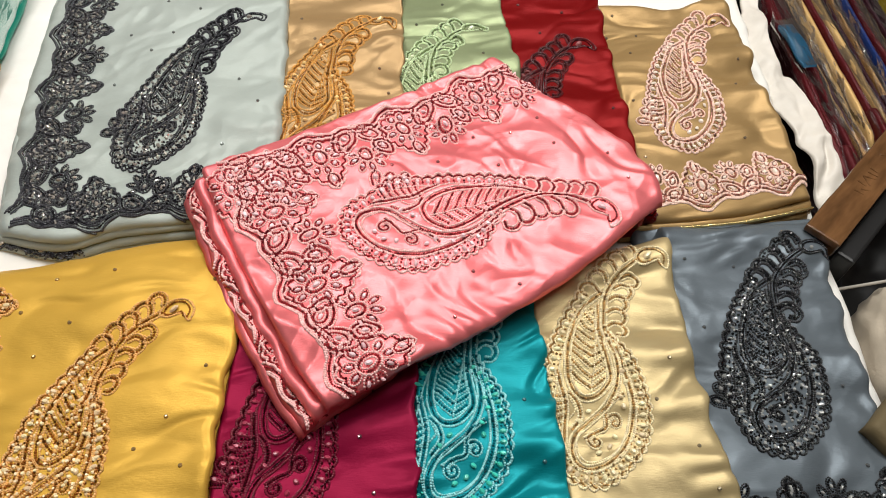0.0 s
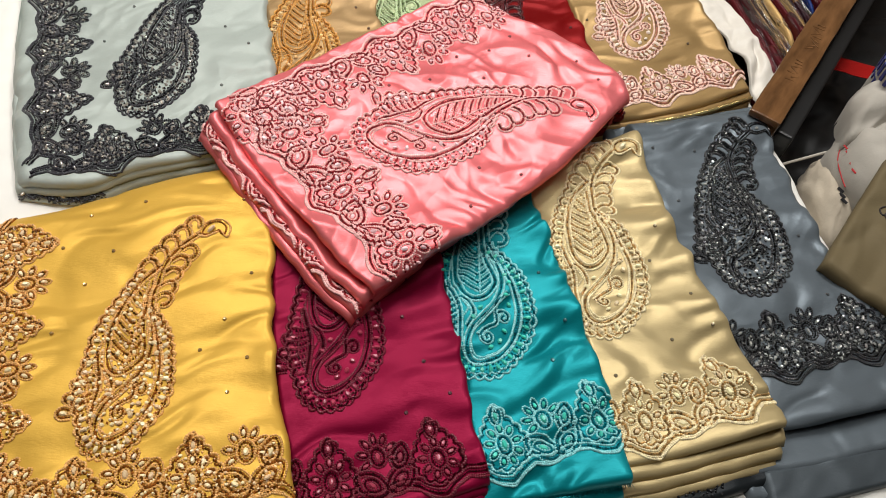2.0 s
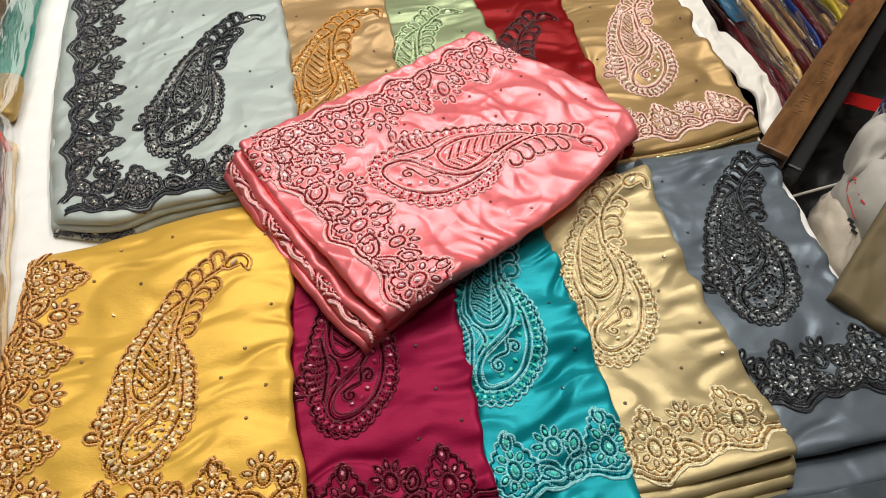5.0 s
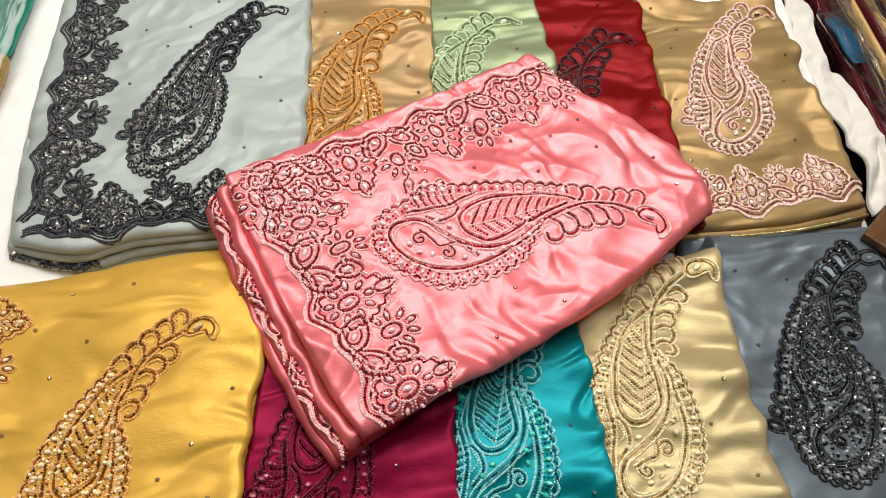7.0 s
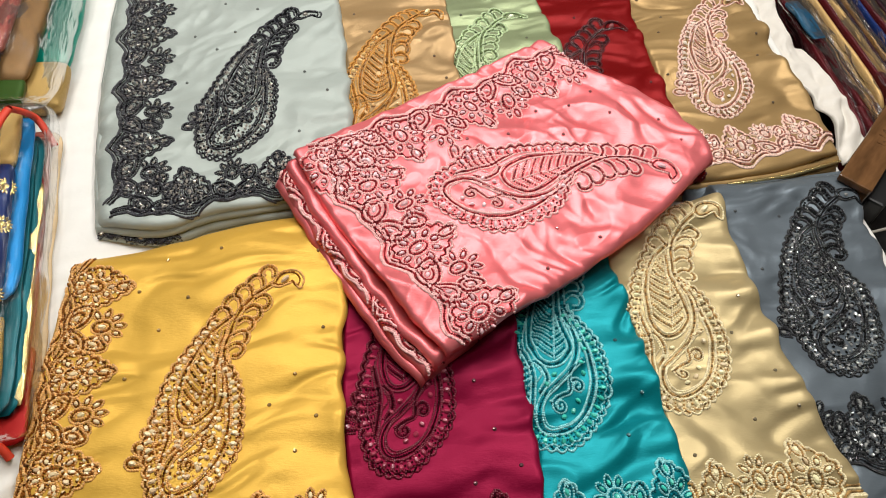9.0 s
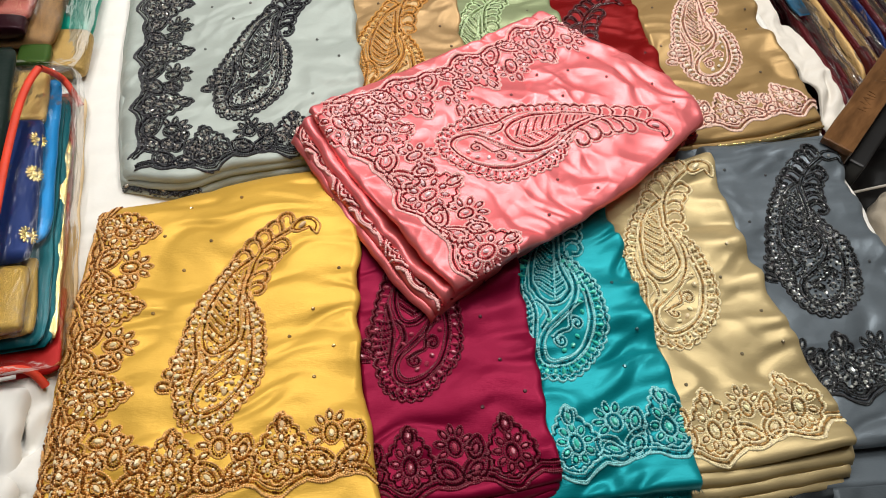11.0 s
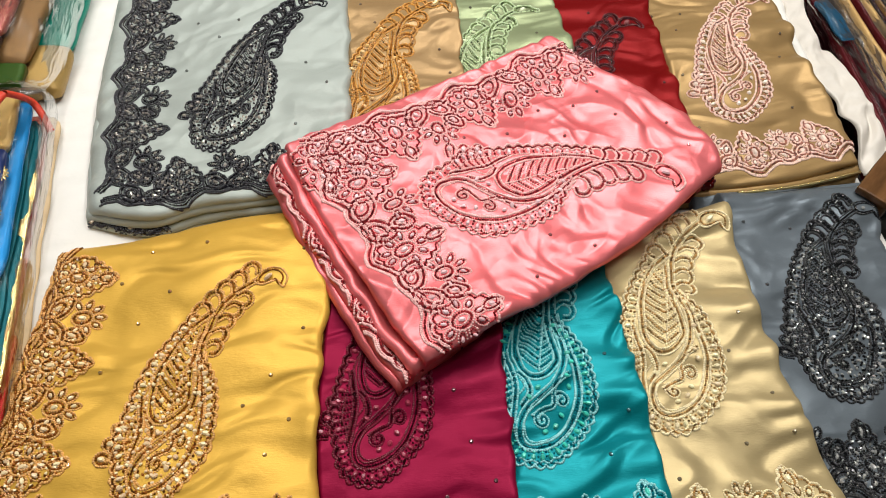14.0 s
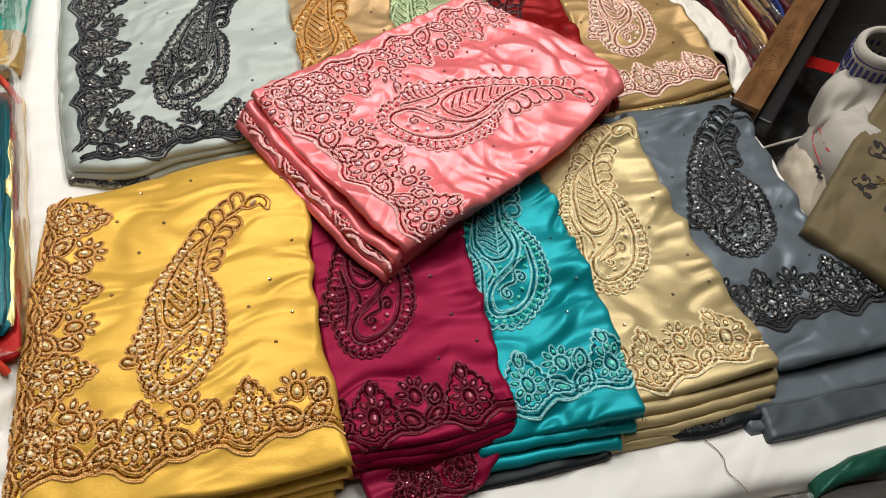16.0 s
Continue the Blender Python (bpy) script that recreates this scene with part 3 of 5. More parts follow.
def dots(cloth, step, keep_off, seed):
    """A loose lattice of stones over a cloth, off the embroidery."""
    r = np.random.default_rng(seed)
    x0, y0 = cloth.poly.min(0)
    x1, y1 = cloth.poly.max(0)
    out = []
    for j in range(int((y1 - y0) / step) + 1):
        for i in range(int((x1 - x0) / step) + 2):
            x = x0 + (i + 0.5 * (j % 2)) * step + r.uniform(-0.012, 0.012)
            y = y0 + j * step * 0.9 + r.uniform(-0.012, 0.012)
            p = np.array([[x, y]])
            if all(distance(p, line)[0] > gap for line, gap in keep_off):
                out.append((x, y))
    return out


def fray(owner, cloth, edge, mat, count, seed):
    """Loose thread ends along a raw edge."""
    r = np.random.default_rng(seed)
    q = even(cloth.edges[edge], count)
    d = np.gradient(q, axis=0)
    t = d / np.hypot(*d.T)[:, None]
    out = np.stack([t[:, 1], -t[:, 0]], 1)
    z = cloth.height(q)
    v, f = [], []
    for k in range(count):
        a, n = t[k] + 0.5 * out[k] * r.uniform(-1, 1), out[k] + t[k] * r.uniform(-0.5, 0.7)
        l, w = r.uniform(0.002, 0.0065), 0.0005
        b = q[k] - out[k] * 0.002
        base = len(v)
        v += [(*(b - a * w), z[k] + 0.0006), (*(b + a * w), z[k] + 0.0006), (*(b + n * (l + 0.002)), z[k] - 0.002 + r.uniform(-0.002, 0.001)), (*b, z[k] - 0.0006)]
        f += [(base, base + 1, base + 2), (base + 1, base + 3, base + 2), (base + 3, base, base + 2)]
    part_np("frayed_edge", np.array(v), [np.array(f)], mat, owner, kind="stuff")


def embroidered(name, label, lines, z, colours, pais=None, borders=(), layers=(), grid=(130, 170), dense=0, step=0.058, cloth_args=None, gloss=None, spots=None, stitched=(), frayed=False, tail=(0.012, 0.004)):
    fabric, thread, fill, gem = colours
    m_cloth = satin(name + "_satin", fabric, **(gloss or {}))
    mats = (beads(name + "_thread", thread, 0.32, 0.0, 0.25), beads(name + "_beads", fill, 0.16, 0.25, 0.7), beads(name + "_crystal", gem, 0.1 if dense == 2 else 0.28, 0.5 if dense == 2 else 0.0, 0.25))
    owner = thing(name, label, "folded fabric", "embroidered satin fabrics")
    cloth = Cloth(*lines, z, **(cloth_args or {}))
    v, f = cloth.mesh(*grid, *tail)
    part_np("top_layer", v, f, m_cloth, owner)
    for k, (offs, lz, thick, seed) in enumerate(layers):
        low = Cloth(*shifted(lines, *offs), lz, seed=seed, wrinkle=0.35, roll=(thick,) * 4, drop=(thick,) * 4, wave=(0.0012, 0.0012, 0.0012, 0.001), gather=0.15, sag=0.012, slope=(cloth_args or {}).get("slope", (0, 0)))
        lv, lf = low.mesh(80, 80, 0.006)
        part_np("fold", lv, lf, m_cloth, owner)
    for k, line, start in stitched:
        offs, lz, thick, seed = layers[k]
        low = Cloth(*shifted(lines, *offs), lz, seed=seed, wrinkle=0.35, roll=(thick,) * 4, drop=(thick,) * 4, wave=(0.0012, 0.0012, 0.0012, 0.001), gather=0.15, sag=0.012, slope=(cloth_args or {}).get("slope", (0, 0)))
        st = Stitching(low, RNG, lambda p: ~inside(p, cloth.poly))
        border(st, spline(line, 120), start=start, scale=0.9)
        st.lay(owner, mats, "under_border")
    if frayed:
        fray(owner, cloth, 1, m_cloth, 420, 7)
    off = []
    if pais:
        x, y, turn, scale, across, bend = pais
        put = frame_at(x, y, turn, scale, across, bend)
        st = Stitching(cloth, RNG)
        st.dense = dense
        paisley(st, put, dense)
        st.lay(owner, mats, "paisley_motif")
        off.append((put([(20, -10), (90, 0), (170, 20)]), 0.062 * scale))
        off.append((put([(170, 20), (320, 20)]), 0.045))
    for line, start, scale, flip in borders:
        q = spline(line, 200)
        st = Stitching(cloth, RNG)
        st.dense = dense
        border(st, q, start=start, scale=scale, flip=flip)
        st.lay(owner, mats, "border_motif")
        off.append((q, 0.072))
    off += [(e, 0.02) for e in cloth.edges]
    dot = beads(name + "_dot", tuple(0.55 * c + 0.10 for c in fabric[:3]) + (1,), 0.12, 0.55, 0.3)
    rhinestones(owner, cloth, spots or dots(cloth, step, off, len(name)), dot)
    return owner, cloth, m_cloth, mats


SAT = dict(
    yellow=(lin(206, 162, 68), lin(220, 166, 96), lin(142, 86, 34), lin(255, 216, 170)),
    wine=(lin(122, 12, 48), lin(108, 14, 38), lin(60, 7, 20), lin(160, 56, 78)),
    teal=(lin(12, 130, 138), lin(142, 208, 210), lin(16, 112, 124), lin(70, 204, 182)),
    beige=(lin(178, 159, 117), lin(238, 218, 176), lin(184, 146, 92), lin(255, 226, 182)),
    slate=(lin(100, 108, 114), lin(20, 22, 25), lin(15, 16, 19), lin(205, 206, 202)),
    grey=(lin(164, 171, 164), lin(36, 36, 42), lin(24, 23, 30), lin(196, 188, 176)),
    camel=(lin(164, 134, 94), lin(206, 150, 70), lin(160, 106, 44), lin(246, 200, 136)),
    green=(lin(138, 148, 112), lin(190, 208, 164), lin(120, 138, 92), lin(222, 234, 194)),
    maroon=(lin(116, 12, 14), lin(80, 10, 17), lin(44, 6, 10), lin(140, 84, 84)),
    tan=(lin(156, 127, 84), lin(236, 200, 184), lin(160, 104, 88), lin(252, 222, 208)),
    pink=(lin(237, 124, 127), lin(250, 186, 182), lin(150, 44, 50), lin(255, 204, 208)),
)

# outlines of the pieces in the plan: left, bottom, right and top edge
L_SLATE = ([(0.29, 0.115), (0.28, 0.575)], [(0.29, 0.105), (0.40, 0.105), (0.60, 0.125)], [(0.60, 0.125), (0.546, 0.25), (0.521, 0.36), (0.522, 0.48), (0.530, 0.598)], [(0.28, 0.575), (0.42, 0.585), (0.530, 0.598)])
L_BEIGE = ([(0.12, 0.068), (0.12, 0.54)], [(0.12, 0.08), (0.23, 0.085), (0.352, 0.10)], [(0.352, 0.10), (0.356, 0.14), (0.340, 0.22), (0.322, 0.32), (0.317, 0.43), (0.318, 0.548)], [(0.12, 0.50), (0.21, 0.515), (0.318, 0.548)])
L_TEAL = ([(-0.03, 0.06), (-0.03, 0.50)], [(-0.03, 0.058), (0.08, 0.062), (0.164, 0.062)], [(0.164, 0.062), (0.168, 0.17), (0.162, 0.276), (0.152, 0.362), (0.138, 0.50)], [(-0.03, 0.50), (0.138, 0.50)])
L_WINE = ([(-0.23, 0.07), (-0.23, 0.48)], [(-0.23, 0.068), (-0.096, 0.064), (-0.035, 0.070), (0.019, 0.08)], [(0.019, 0.08), (0.013, 0.15), (0.012, 0.232), (0.010, 0.36), (0.01, 0.48)], [(-0.23, 0.48), (0.01, 0.48)])
L_YELLOW = ([(-0.498, 0.05), (-0.506, 0.20), (-0.510, 0.30), (-0.508, 0.38), (-0.506, 0.478)], [(-0.498, 0.05), (-0.438, 0.040), (-0.375, 0.042), (-0.287, 0.039), (-0.168, 0.05)], [(-0.168, 0.05), (-0.174, 0.106), (-0.184, 0.196), (-0.189, 0.279), (-0.187, 0.381), (-0.195, 0.535)], [(-0.506, 0.478), (-0.44, 0.490), (-0.36, 0.510), (-0.282, 0.528), (-0.195, 0.535)])
L_TAN = ([(0.26, 0.585), (0.26, 1.01)], [(0.26, 0.575), (0.343, 0.582), (0.43, 0.594), (0.53, 0.625)], [(0.53, 0.625), (0.526, 0.70), (0.513, 0.80), (0.508, 0.93), (0.494, 1.055)], [(0.26, 1.012), (0.33, 1.01), (0.41, 1.008), (0.494, 1.055)])
L_MAROON = ([(0.10, 0.58), (0.10, 1.01)], [(0.10, 0.56), (0.20, 0.56), (0.31, 0.575)], [(0.31, 0.575), (0.304, 0.684), (0.299, 0.78), (0.288, 0.912), (0.286, 1.035)], [(0.10, 1.01), (0.18, 1.015), (0.286, 1.035)])
L_GREEN = ([(-0.06, 0.6), (-0.06, 1.0)], [(-0.06, 0.60), (0.15, 0.60)], [(0.15, 0.60), (0.148, 0.75), (0.146, 0.838), (0.137, 0.913), (0.125, 1.006)], [(-0.06, 1.0), (0.03, 1.015), (0.125, 1.006)])
L_CAMEL = ([(-0.23, 0.6), (-0.23, 1.06)], [(-0.23, 0.60), (-0.02, 0.60)], [(-0.02, 0.60), (-0.02, 0.783), (-0.021, 0.83), (-0.024, 0.95), (-0.026, 1.06)], [(-0.23, 1.06), (-0.026, 1.06)])
L_GREY = ([(-0.508, 0.535), (-0.530, 0.657), (-0.548, 0.816), (-0.556, 0.962), (-0.56, 1.06)], [(-0.508, 0.535), (-0.425, 0.520), (-0.359, 0.540), (-0.261, 0.552), (-0.178, 0.56)], [(-0.178, 0.56), (-0.178, 0.73), (-0.185, 0.834), (-0.198, 0.964), (-0.20, 1.06)], [(-0.56, 1.06), (-0.40, 1.07), (-0.20, 1.06)])

# front row, each piece lapping over the next
embroidered("slate_fabric", "folded slate-grey satin with dense black beaded paisley", L_SLATE, 0.026, SAT["slate"], (0.382, 0.273, 71, 0.97, 0.92, 52), [([(0.30, 0.165), (0.42, 0.17), (0.60, 0.19)], 0.1, 1.0, 1)],
            [((0.0, 0.045, 0.0, 0.005), 0.018, 0.01, 12), ((-0.01, 0.07, -0.01, 0.004), 0.009, 0.008, 13)], dense=2, gloss=dict(rough=0.36, metal=0.3), cloth_args=dict(cover=L_BEIGE[2], seed=11, lean=0.2, crumple=0.5, drop=(0.018, 0.008, 0.012, 0.024), roll=(0.02, 0.012, 0.012, 0.028)))
embroidered("beige_fabric", "folded beige satin with pale gold beaded paisley", L_BEIGE, 0.037, SAT["beige"], (0.176, 0.234, 74, 0.98, 0.90, 52), [([(0.12, 0.095), (0.24, 0.105), (0.356, 0.135)], 0.085, 0.95, 1)],
            [((-0.03, 0.014, 0.004, 0), 0.033, 0.009, 21), ((-0.02, 0.026, 0.0, 0), 0.026, 0.009, 22), ((0, 0.036, -0.006, 0), 0.017, 0.009, 23), ((0, 0.042, -0.01, 0), 0.009, 0.008, 24)], gloss=dict(rough=0.38, metal=0.32), cloth_args=dict(cover=L_TEAL[2], seed=21, lean=0.1, gather=2.2, wrinkle=1.0, drop=(0.02, 0.007, 0.006, 0.012), roll=(0.025, 0.01, 0.014, 0.015)))
embroidered("teal_fabric", "folded teal satin with turquoise beaded paisley", L_TEAL, 0.043, SAT["teal"], (0.027, 0.198, 75, 0.98, 0.88, 52), [([(-0.03, 0.085), (0.08, 0.097), (0.17, 0.112)], 0.075, 0.9, 1)],
            [((0, 0.010, -0.004, 0), 0.030, 0.007, 31), ((0, 0.024, -0.022, 0), 0.019, 0.008, 32)], gloss=dict(metal=0.3), frayed=True, cloth_args=dict(cover=L_WINE[2], seed=31, lean=0.5, crease=1.6, wrinkle=1.4, drop=(0.02, 0.012, 0.003, 0.012), roll=(0.025, 0.006, 0.012, 0.012)))
embroidered("wine_fabric", "folded wine-red satin with dark garnet beaded paisley", L_WINE, 0.049, SAT["wine"], (-0.146, 0.176, 75, 0.98, 0.80, 52), [([(-0.23, 0.075), (-0.10, 0.078), (0.02, 0.092)], 0.092, 0.88, 1)],
            [((0, 0.008, 0, 0), 0.042, 0.008, 41), ((0, 0.014, -0.003, 0), 0.034, 0.008, 42), ((0, 0.018, -0.008, 0), 0.026, 0.008, 43)], gloss=dict(metal=0.28, spec=0.3), cloth_args=dict(cover=L_YELLOW[2], seed=41, lean=0.3, wrinkle=0.8, drop=(0.02, 0.007, 0.003, 0.012), roll=(0.025, 0.01, 0.010, 0.012)))
embroidered("yellow_fabric", "folded mustard-yellow satin with gold beaded paisley and border", L_YELLOW, 0.052, SAT["yellow"], (-0.364, 0.152, 75.5, 0.94, 0.78, 66), [([(-0.492, 0.086), (-0.40, 0.080), (-0.29, 0.088), (-0.17, 0.092)], 0.112, 0.95, 1), ([(-0.503, 0.47), (-0.507, 0.30), (-0.50, 0.09)], 0.05, 0.92, 1)],
            [((0.018, 0.004, 0, -0.004), 0.034, 0.012, 51), ((0.024, 0.010, -0.01, -0.01), 0.02, 0.01, 52), ((0.030, 0.016, -0.02, -0.02), 0.01, 0.009, 53)], grid=(150, 180), stitched=((0, [(-0.516, 0.47), (-0.522, 0.30), (-0.516, 0.08)], 0.02), (2, [(-0.525, 0.20), (-0.53, 0.10), (-0.525, 0.03)], 0.03)), frayed=True, gloss=dict(rough=0.38, metal=0.22), dense=1, cloth_args=dict(seed=51, lean=0.15, wrinkle=0.75, slope=(0.05, 0.0), drop=(0.012, 0.005, 0.007, 0.040), roll=(0.01, 0.006, 0.012, 0.040)))

# back row
embroidered("tan_fabric", "folded tan satin with pale rose beaded paisley", L_TAN, 0.030, SAT["tan"], (0.360, 0.696, 74, 1.0, 0.82, 48), [([(0.27, 0.600), (0.35, 0.606), (0.44, 0.622), (0.535, 0.652)], 0.115, 0.85, 1)],
            [((0, 0.010, 0.004, 0), 0.022, 0.008, 62), ((0, 0.016, 0.002, -0.01), 0.012, 0.008, 63)], gloss=dict(rough=0.38, metal=0.32), cloth_args=dict(cover=L_MAROON[2], seed=61, lean=0.2, gather=2.0, wrinkle=1.0, drop=(0.02, 0.008, 0.01, 0.012), roll=(0.025, 0.008, 0.01, 0.012)))
embroidered("maroon_fabric", "folded deep-red satin with black-red beaded paisley", L_MAROON, 0.036, SAT["maroon"], (0.134, 0.615, 74, 1.0, 0.85, 48), [([(0.10, 0.572), (0.20, 0.572), (0.31, 0.588)], 0.09, 0.85, 1)], [((0, 0.006, 0, -0.01), 0.02, 0.01, 72)], gloss=dict(metal=0.28, spec=0.3), cloth_args=dict(cover=L_GREEN[2], seed=77, lean=0.4, drop=(0.02, 0.01, 0.003, 0.01), roll=(0.025, 0.01, 0.012, 0.012)))
embroidered("green_fabric", "folded sage-green satin with pale green beaded paisley", L_GREEN, 0.042, SAT["green"], (-0.028, 0.640, 74, 1.0, 0.85, 48), (), [((0, 0.0, 0, -0.01), 0.02, 0.01, 82)], gloss=dict(rough=0.38, metal=0.32), cloth_args=dict(cover=L_CAMEL[2], seed=81, lean=0.3, wrinkle=1.2, drop=(0.02, 0.01, 0.003, 0.01), roll=(0.025, 0.01, 0.012, 0.012)))
embroidered("camel_fabric", "folded camel-brown satin with copper-gold beaded paisley", L_CAMEL, 0.048, SAT["camel"], (-0.166, 0.630, 74, 1.0, 0.85, 48), (), [((0, 0.0, 0, -0.01), 0.03, 0.01, 92)], gloss=dict(rough=0.38, metal=0.32), cloth_args=dict(cover=L_GREY[2], seed=91, lean=0.3, gather=1.8, wrinkle=1.1, drop=(0.02, 0.01, 0.003, 0.01), roll=(0.025, 0.01, 0.012, 0.012)))
embroidered("grey_fabric", "folded silver-grey satin with dense black beaded paisley", L_GREY, 0.042, SAT["grey"], (-0.372, 0.630, 69, 1.0, 0.80, 34), [([(-0.485, 0.548), (-0.42, 0.538), (-0.35, 0.556), (-0.18, 0.575)], 0.105, 0.9, 1), ([(-0.535, 1.06), (-0.522, 0.90), (-0.505, 0.74), (-0.488, 0.56)], 0.07, 0.95, 1)],
            [((0.002, 0.005, 0, 0), 0.033, 0.006, 102), ((0.0, 0.011, 0, 0), 0.024, 0.006, 103), ((0.004, 0.015, 0, -0.01), 0.014, 0.007, 104)], grid=(150, 180), dense=2, stitched=((1, [(-0.52, 0.512), (-0.45, 0.505), (-0.40, 0.512)], 0.03),), gloss=dict(rough=0.45, metal=0.08), cloth_args=dict(seed=101, lean=0.5, wrinkle=0.7, crumple=1.3, slope=(0.06, 0.03), drop=(0.02, 0.008, 0.014, 0.012), roll=(0.02, 0.012, 0.014, 0.012)))

# pink piece on top of all
L_PINK = ([(-0.079, 0.286), (-0.110, 0.325), (-0.157, 0.402), (-0.207, 0.489), (-0.251, 0.580)], [(-0.079, 0.286), (0.010, 0.340), (0.094, 0.394), (0.196, 0.468), (0.308, 0.574)], [(0.308, 0.574), (0.286, 0.646), (0.226, 0.702), (0.160, 0.748), (0.104, 0.810)], [(-0.251, 0.580), (-0.156, 0.644), (-0.049, 0.709), (0.066, 0.784), (0.104, 0.810)])
pink, C_PINK, M_PINK, T_PINK = embroidered("pink_fabric", "folded coral-pink satin with rose beaded paisley and border", L_PINK, 0.092, SAT["pink"], (-0.084, 0.509, 4.3, 1.0, 1.0, 0), [([(-0.225, 0.575), (-0.145, 0.622), (-0.04, 0.684), (0.118, 0.788)], 0.0, 1.05, -1), ([(-0.215, 0.555), (-0.165, 0.47), (-0.120, 0.395), (-0.055, 0.298)], 0.06, 1.08, 1)],
            (), grid=(230, 200), tail=(0.02, 0.022), gloss=dict(rough=0.40, metal=0.54, spec=0.4), cloth_args=dict(seed=111, lean=-0.6, wrinkle=0.8, crease=1.3, crumple=2.1, slope=(-0.03, -0.02), drop=(0.008, 0.011, 0.011, 0.006), roll=(0.008, 0.013, 0.012, 0.008), gather=0.7))
for k, (dx, dy, z) in enumerate(((-0.012, -0.008, 0.082), (-0.022, -0.014, 0.072), (-0.027, -0.018, 0.063), (-0.018, -0.010, 0.055))):
    lines = [np.array(e) * 1.0 for e in L_PINK]
    lines[0] = lines[0] + (dx, dy)
    lines[1] = lines[1] * (0.985, 0.985) + (-0.004, 0.022)
    lines[1][0] = lines[0][0]
    lines[2] = lines[2] * 0.985 + (-0.012, 0.004)
    lines[3] = lines[3] * 0.985 + (0.002, 0.008)
    lines[3][0] = lines[0][-1]
    low = Cloth(*lines, z, seed=120 + k, wrinkle=0.7, slope=(-0.03, -0.02), roll=(0.009,) * 4, drop=(0.009,) * 4, wave=(0.003, 0.002, 0.002, 0.002), gather=0.3, sag=0.020)
    lv, lf = low.mesh(90, 80, 0.006)
    fold = part_np("fold", lv, lf, M_PINK, pink)
    if k == 1:
        st = Stitching(low, RNG, lambda p, e=lines[0]: distance(p, spline(e, 60)) < 0.03)
        border(st, spline(lines[0][::-1] + (0.006, 0.003), 200), start=0.03, scale=0.9)
        st.lay(fold, T_PINK, "edge_stitching")

# ---- loose cloth and a shade strip along the front ----
def laid(name, label, category, lines, z, mat, part_name="cloth", grid=(60, 60), skirt=0.01, **args):
    c = Cloth(*lines, z, **args)
    owner = thing(name, label, category)
    v, f = c.mesh(*grid, skirt)
    part_np(part_name, v, f, mat, owner)
    return owner, c


M_WINE2 = satin("wine_flap_satin", SAT["wine"][0])
flap, C_FLAP = laid("wine_dupatta_end", "loose wine-red cloth end hanging past the folded stack", "fabric", ([(-0.114, -0.023), (-0.121, -0.002), (-0.150, 0.014), (-0.160, 0.040), (-0.165, 0.066)], [(-0.114, -0.023), (-0.096, -0.013), (-0.076, -0.003)], [(-0.076, -0.003), (-0.038, 0.018), (-0.008, 0.044), (-0.004, 0.068)], [(-0.165, 0.066), (-0.08, 0.07), (-0.004, 0.068)]), 0.018, M_WINE2, skirt=0.004, seed=301, wrinkle=1.8, slope=(0, 0.22), drop=(0.004, 0.003, 0.004, 0.0), roll=(0.005,) * 4)
FLAP_T = (beads("wine_flap_thread", SAT["wine"][1], 0.35, 0.0, 0.2), beads("wine_flap_beads", SAT["wine"][2], 0.2, 0.2, 0.5), beads("wine_flap_crystal", SAT["wine"][3], 0.1, 0.85, 0.35))
st = Stitching(C_FLAP, RNG)
spray(st, frame_at(-0.095, 0.008, 20, 0.8))
border(st, spline([(-0.13, 0.012), (-0.09, 0.012), (-0.04, 0.030)], 100), start=0.2, scale=0.6)
st.lay(flap, FLAP_T, "border_motif")
M_SLATE2 = satin("slate_flap_satin", shade(SAT["slate"][0], 0.55))
laid("slate_dupatta_end", "dark slate cloth end folded flat on the sheet", "fabric", ([(0.318, 0.021), (0.322, 0.066)], [(0.318, 0.021), (0.40, 0.026), (0.62, 0.048)], [(0.62, 0.048), (0.62, 0.10)], [(0.322, 0.066), (0.45, 0.074), (0.62, 0.10)]), 0.013, M_SLATE2, seed=311, wrinkle=0.8, drop=(0.01,) * 4, roll=(0.006,) * 4)
# near-black satin, shared by the beaded cloth and the painted shade strip
M_SLATE3 = satin("underlay_and_shade_satin", shade(SAT["slate"][0], 0.12))
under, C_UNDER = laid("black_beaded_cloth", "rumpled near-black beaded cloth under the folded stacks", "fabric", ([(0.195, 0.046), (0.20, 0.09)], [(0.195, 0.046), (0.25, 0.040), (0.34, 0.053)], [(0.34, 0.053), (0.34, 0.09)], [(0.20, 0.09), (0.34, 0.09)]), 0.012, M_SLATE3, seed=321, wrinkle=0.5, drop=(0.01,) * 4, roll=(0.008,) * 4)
st = Stitching(C_UNDER, RNG)
st.ground(np.array([(0.215, 0.046), (0.27, 0.046), (0.28, 0.066), (0.22, 0.066)]), 0.0036, 0.0016, 0.5)
st.lay(under, (beads("jet_thread", lin(30, 30, 34)), beads("jet_bead", lin(26, 26, 30)), beads("jet_stone", lin(90, 90, 95), 0.1, 0.8)), "bead_trim")
# thin shade below the teal folds, put in as a near-black strip
laid("shade_strip", "flat black strip standing in for the shade under the teal stack", "fabric", ([(-0.10, 0.016), (-0.10, 0.07)], [(-0.10, 0.016), (0.02, 0.022), (0.125, 0.032)], [(0.125, 0.032), (0.12, 0.07)], [(-0.10, 0.07), (0.12, 0.07)]), 0.004, M_SLATE3, grid=(40, 24), skirt=0.004, seed=341, wrinkle=0.25, drop=(0.005,) * 4, roll=(0.006,) * 4)
M_SEA = satin("sea_green_satin", lin(30, 74, 60), 0.3, 0.0)
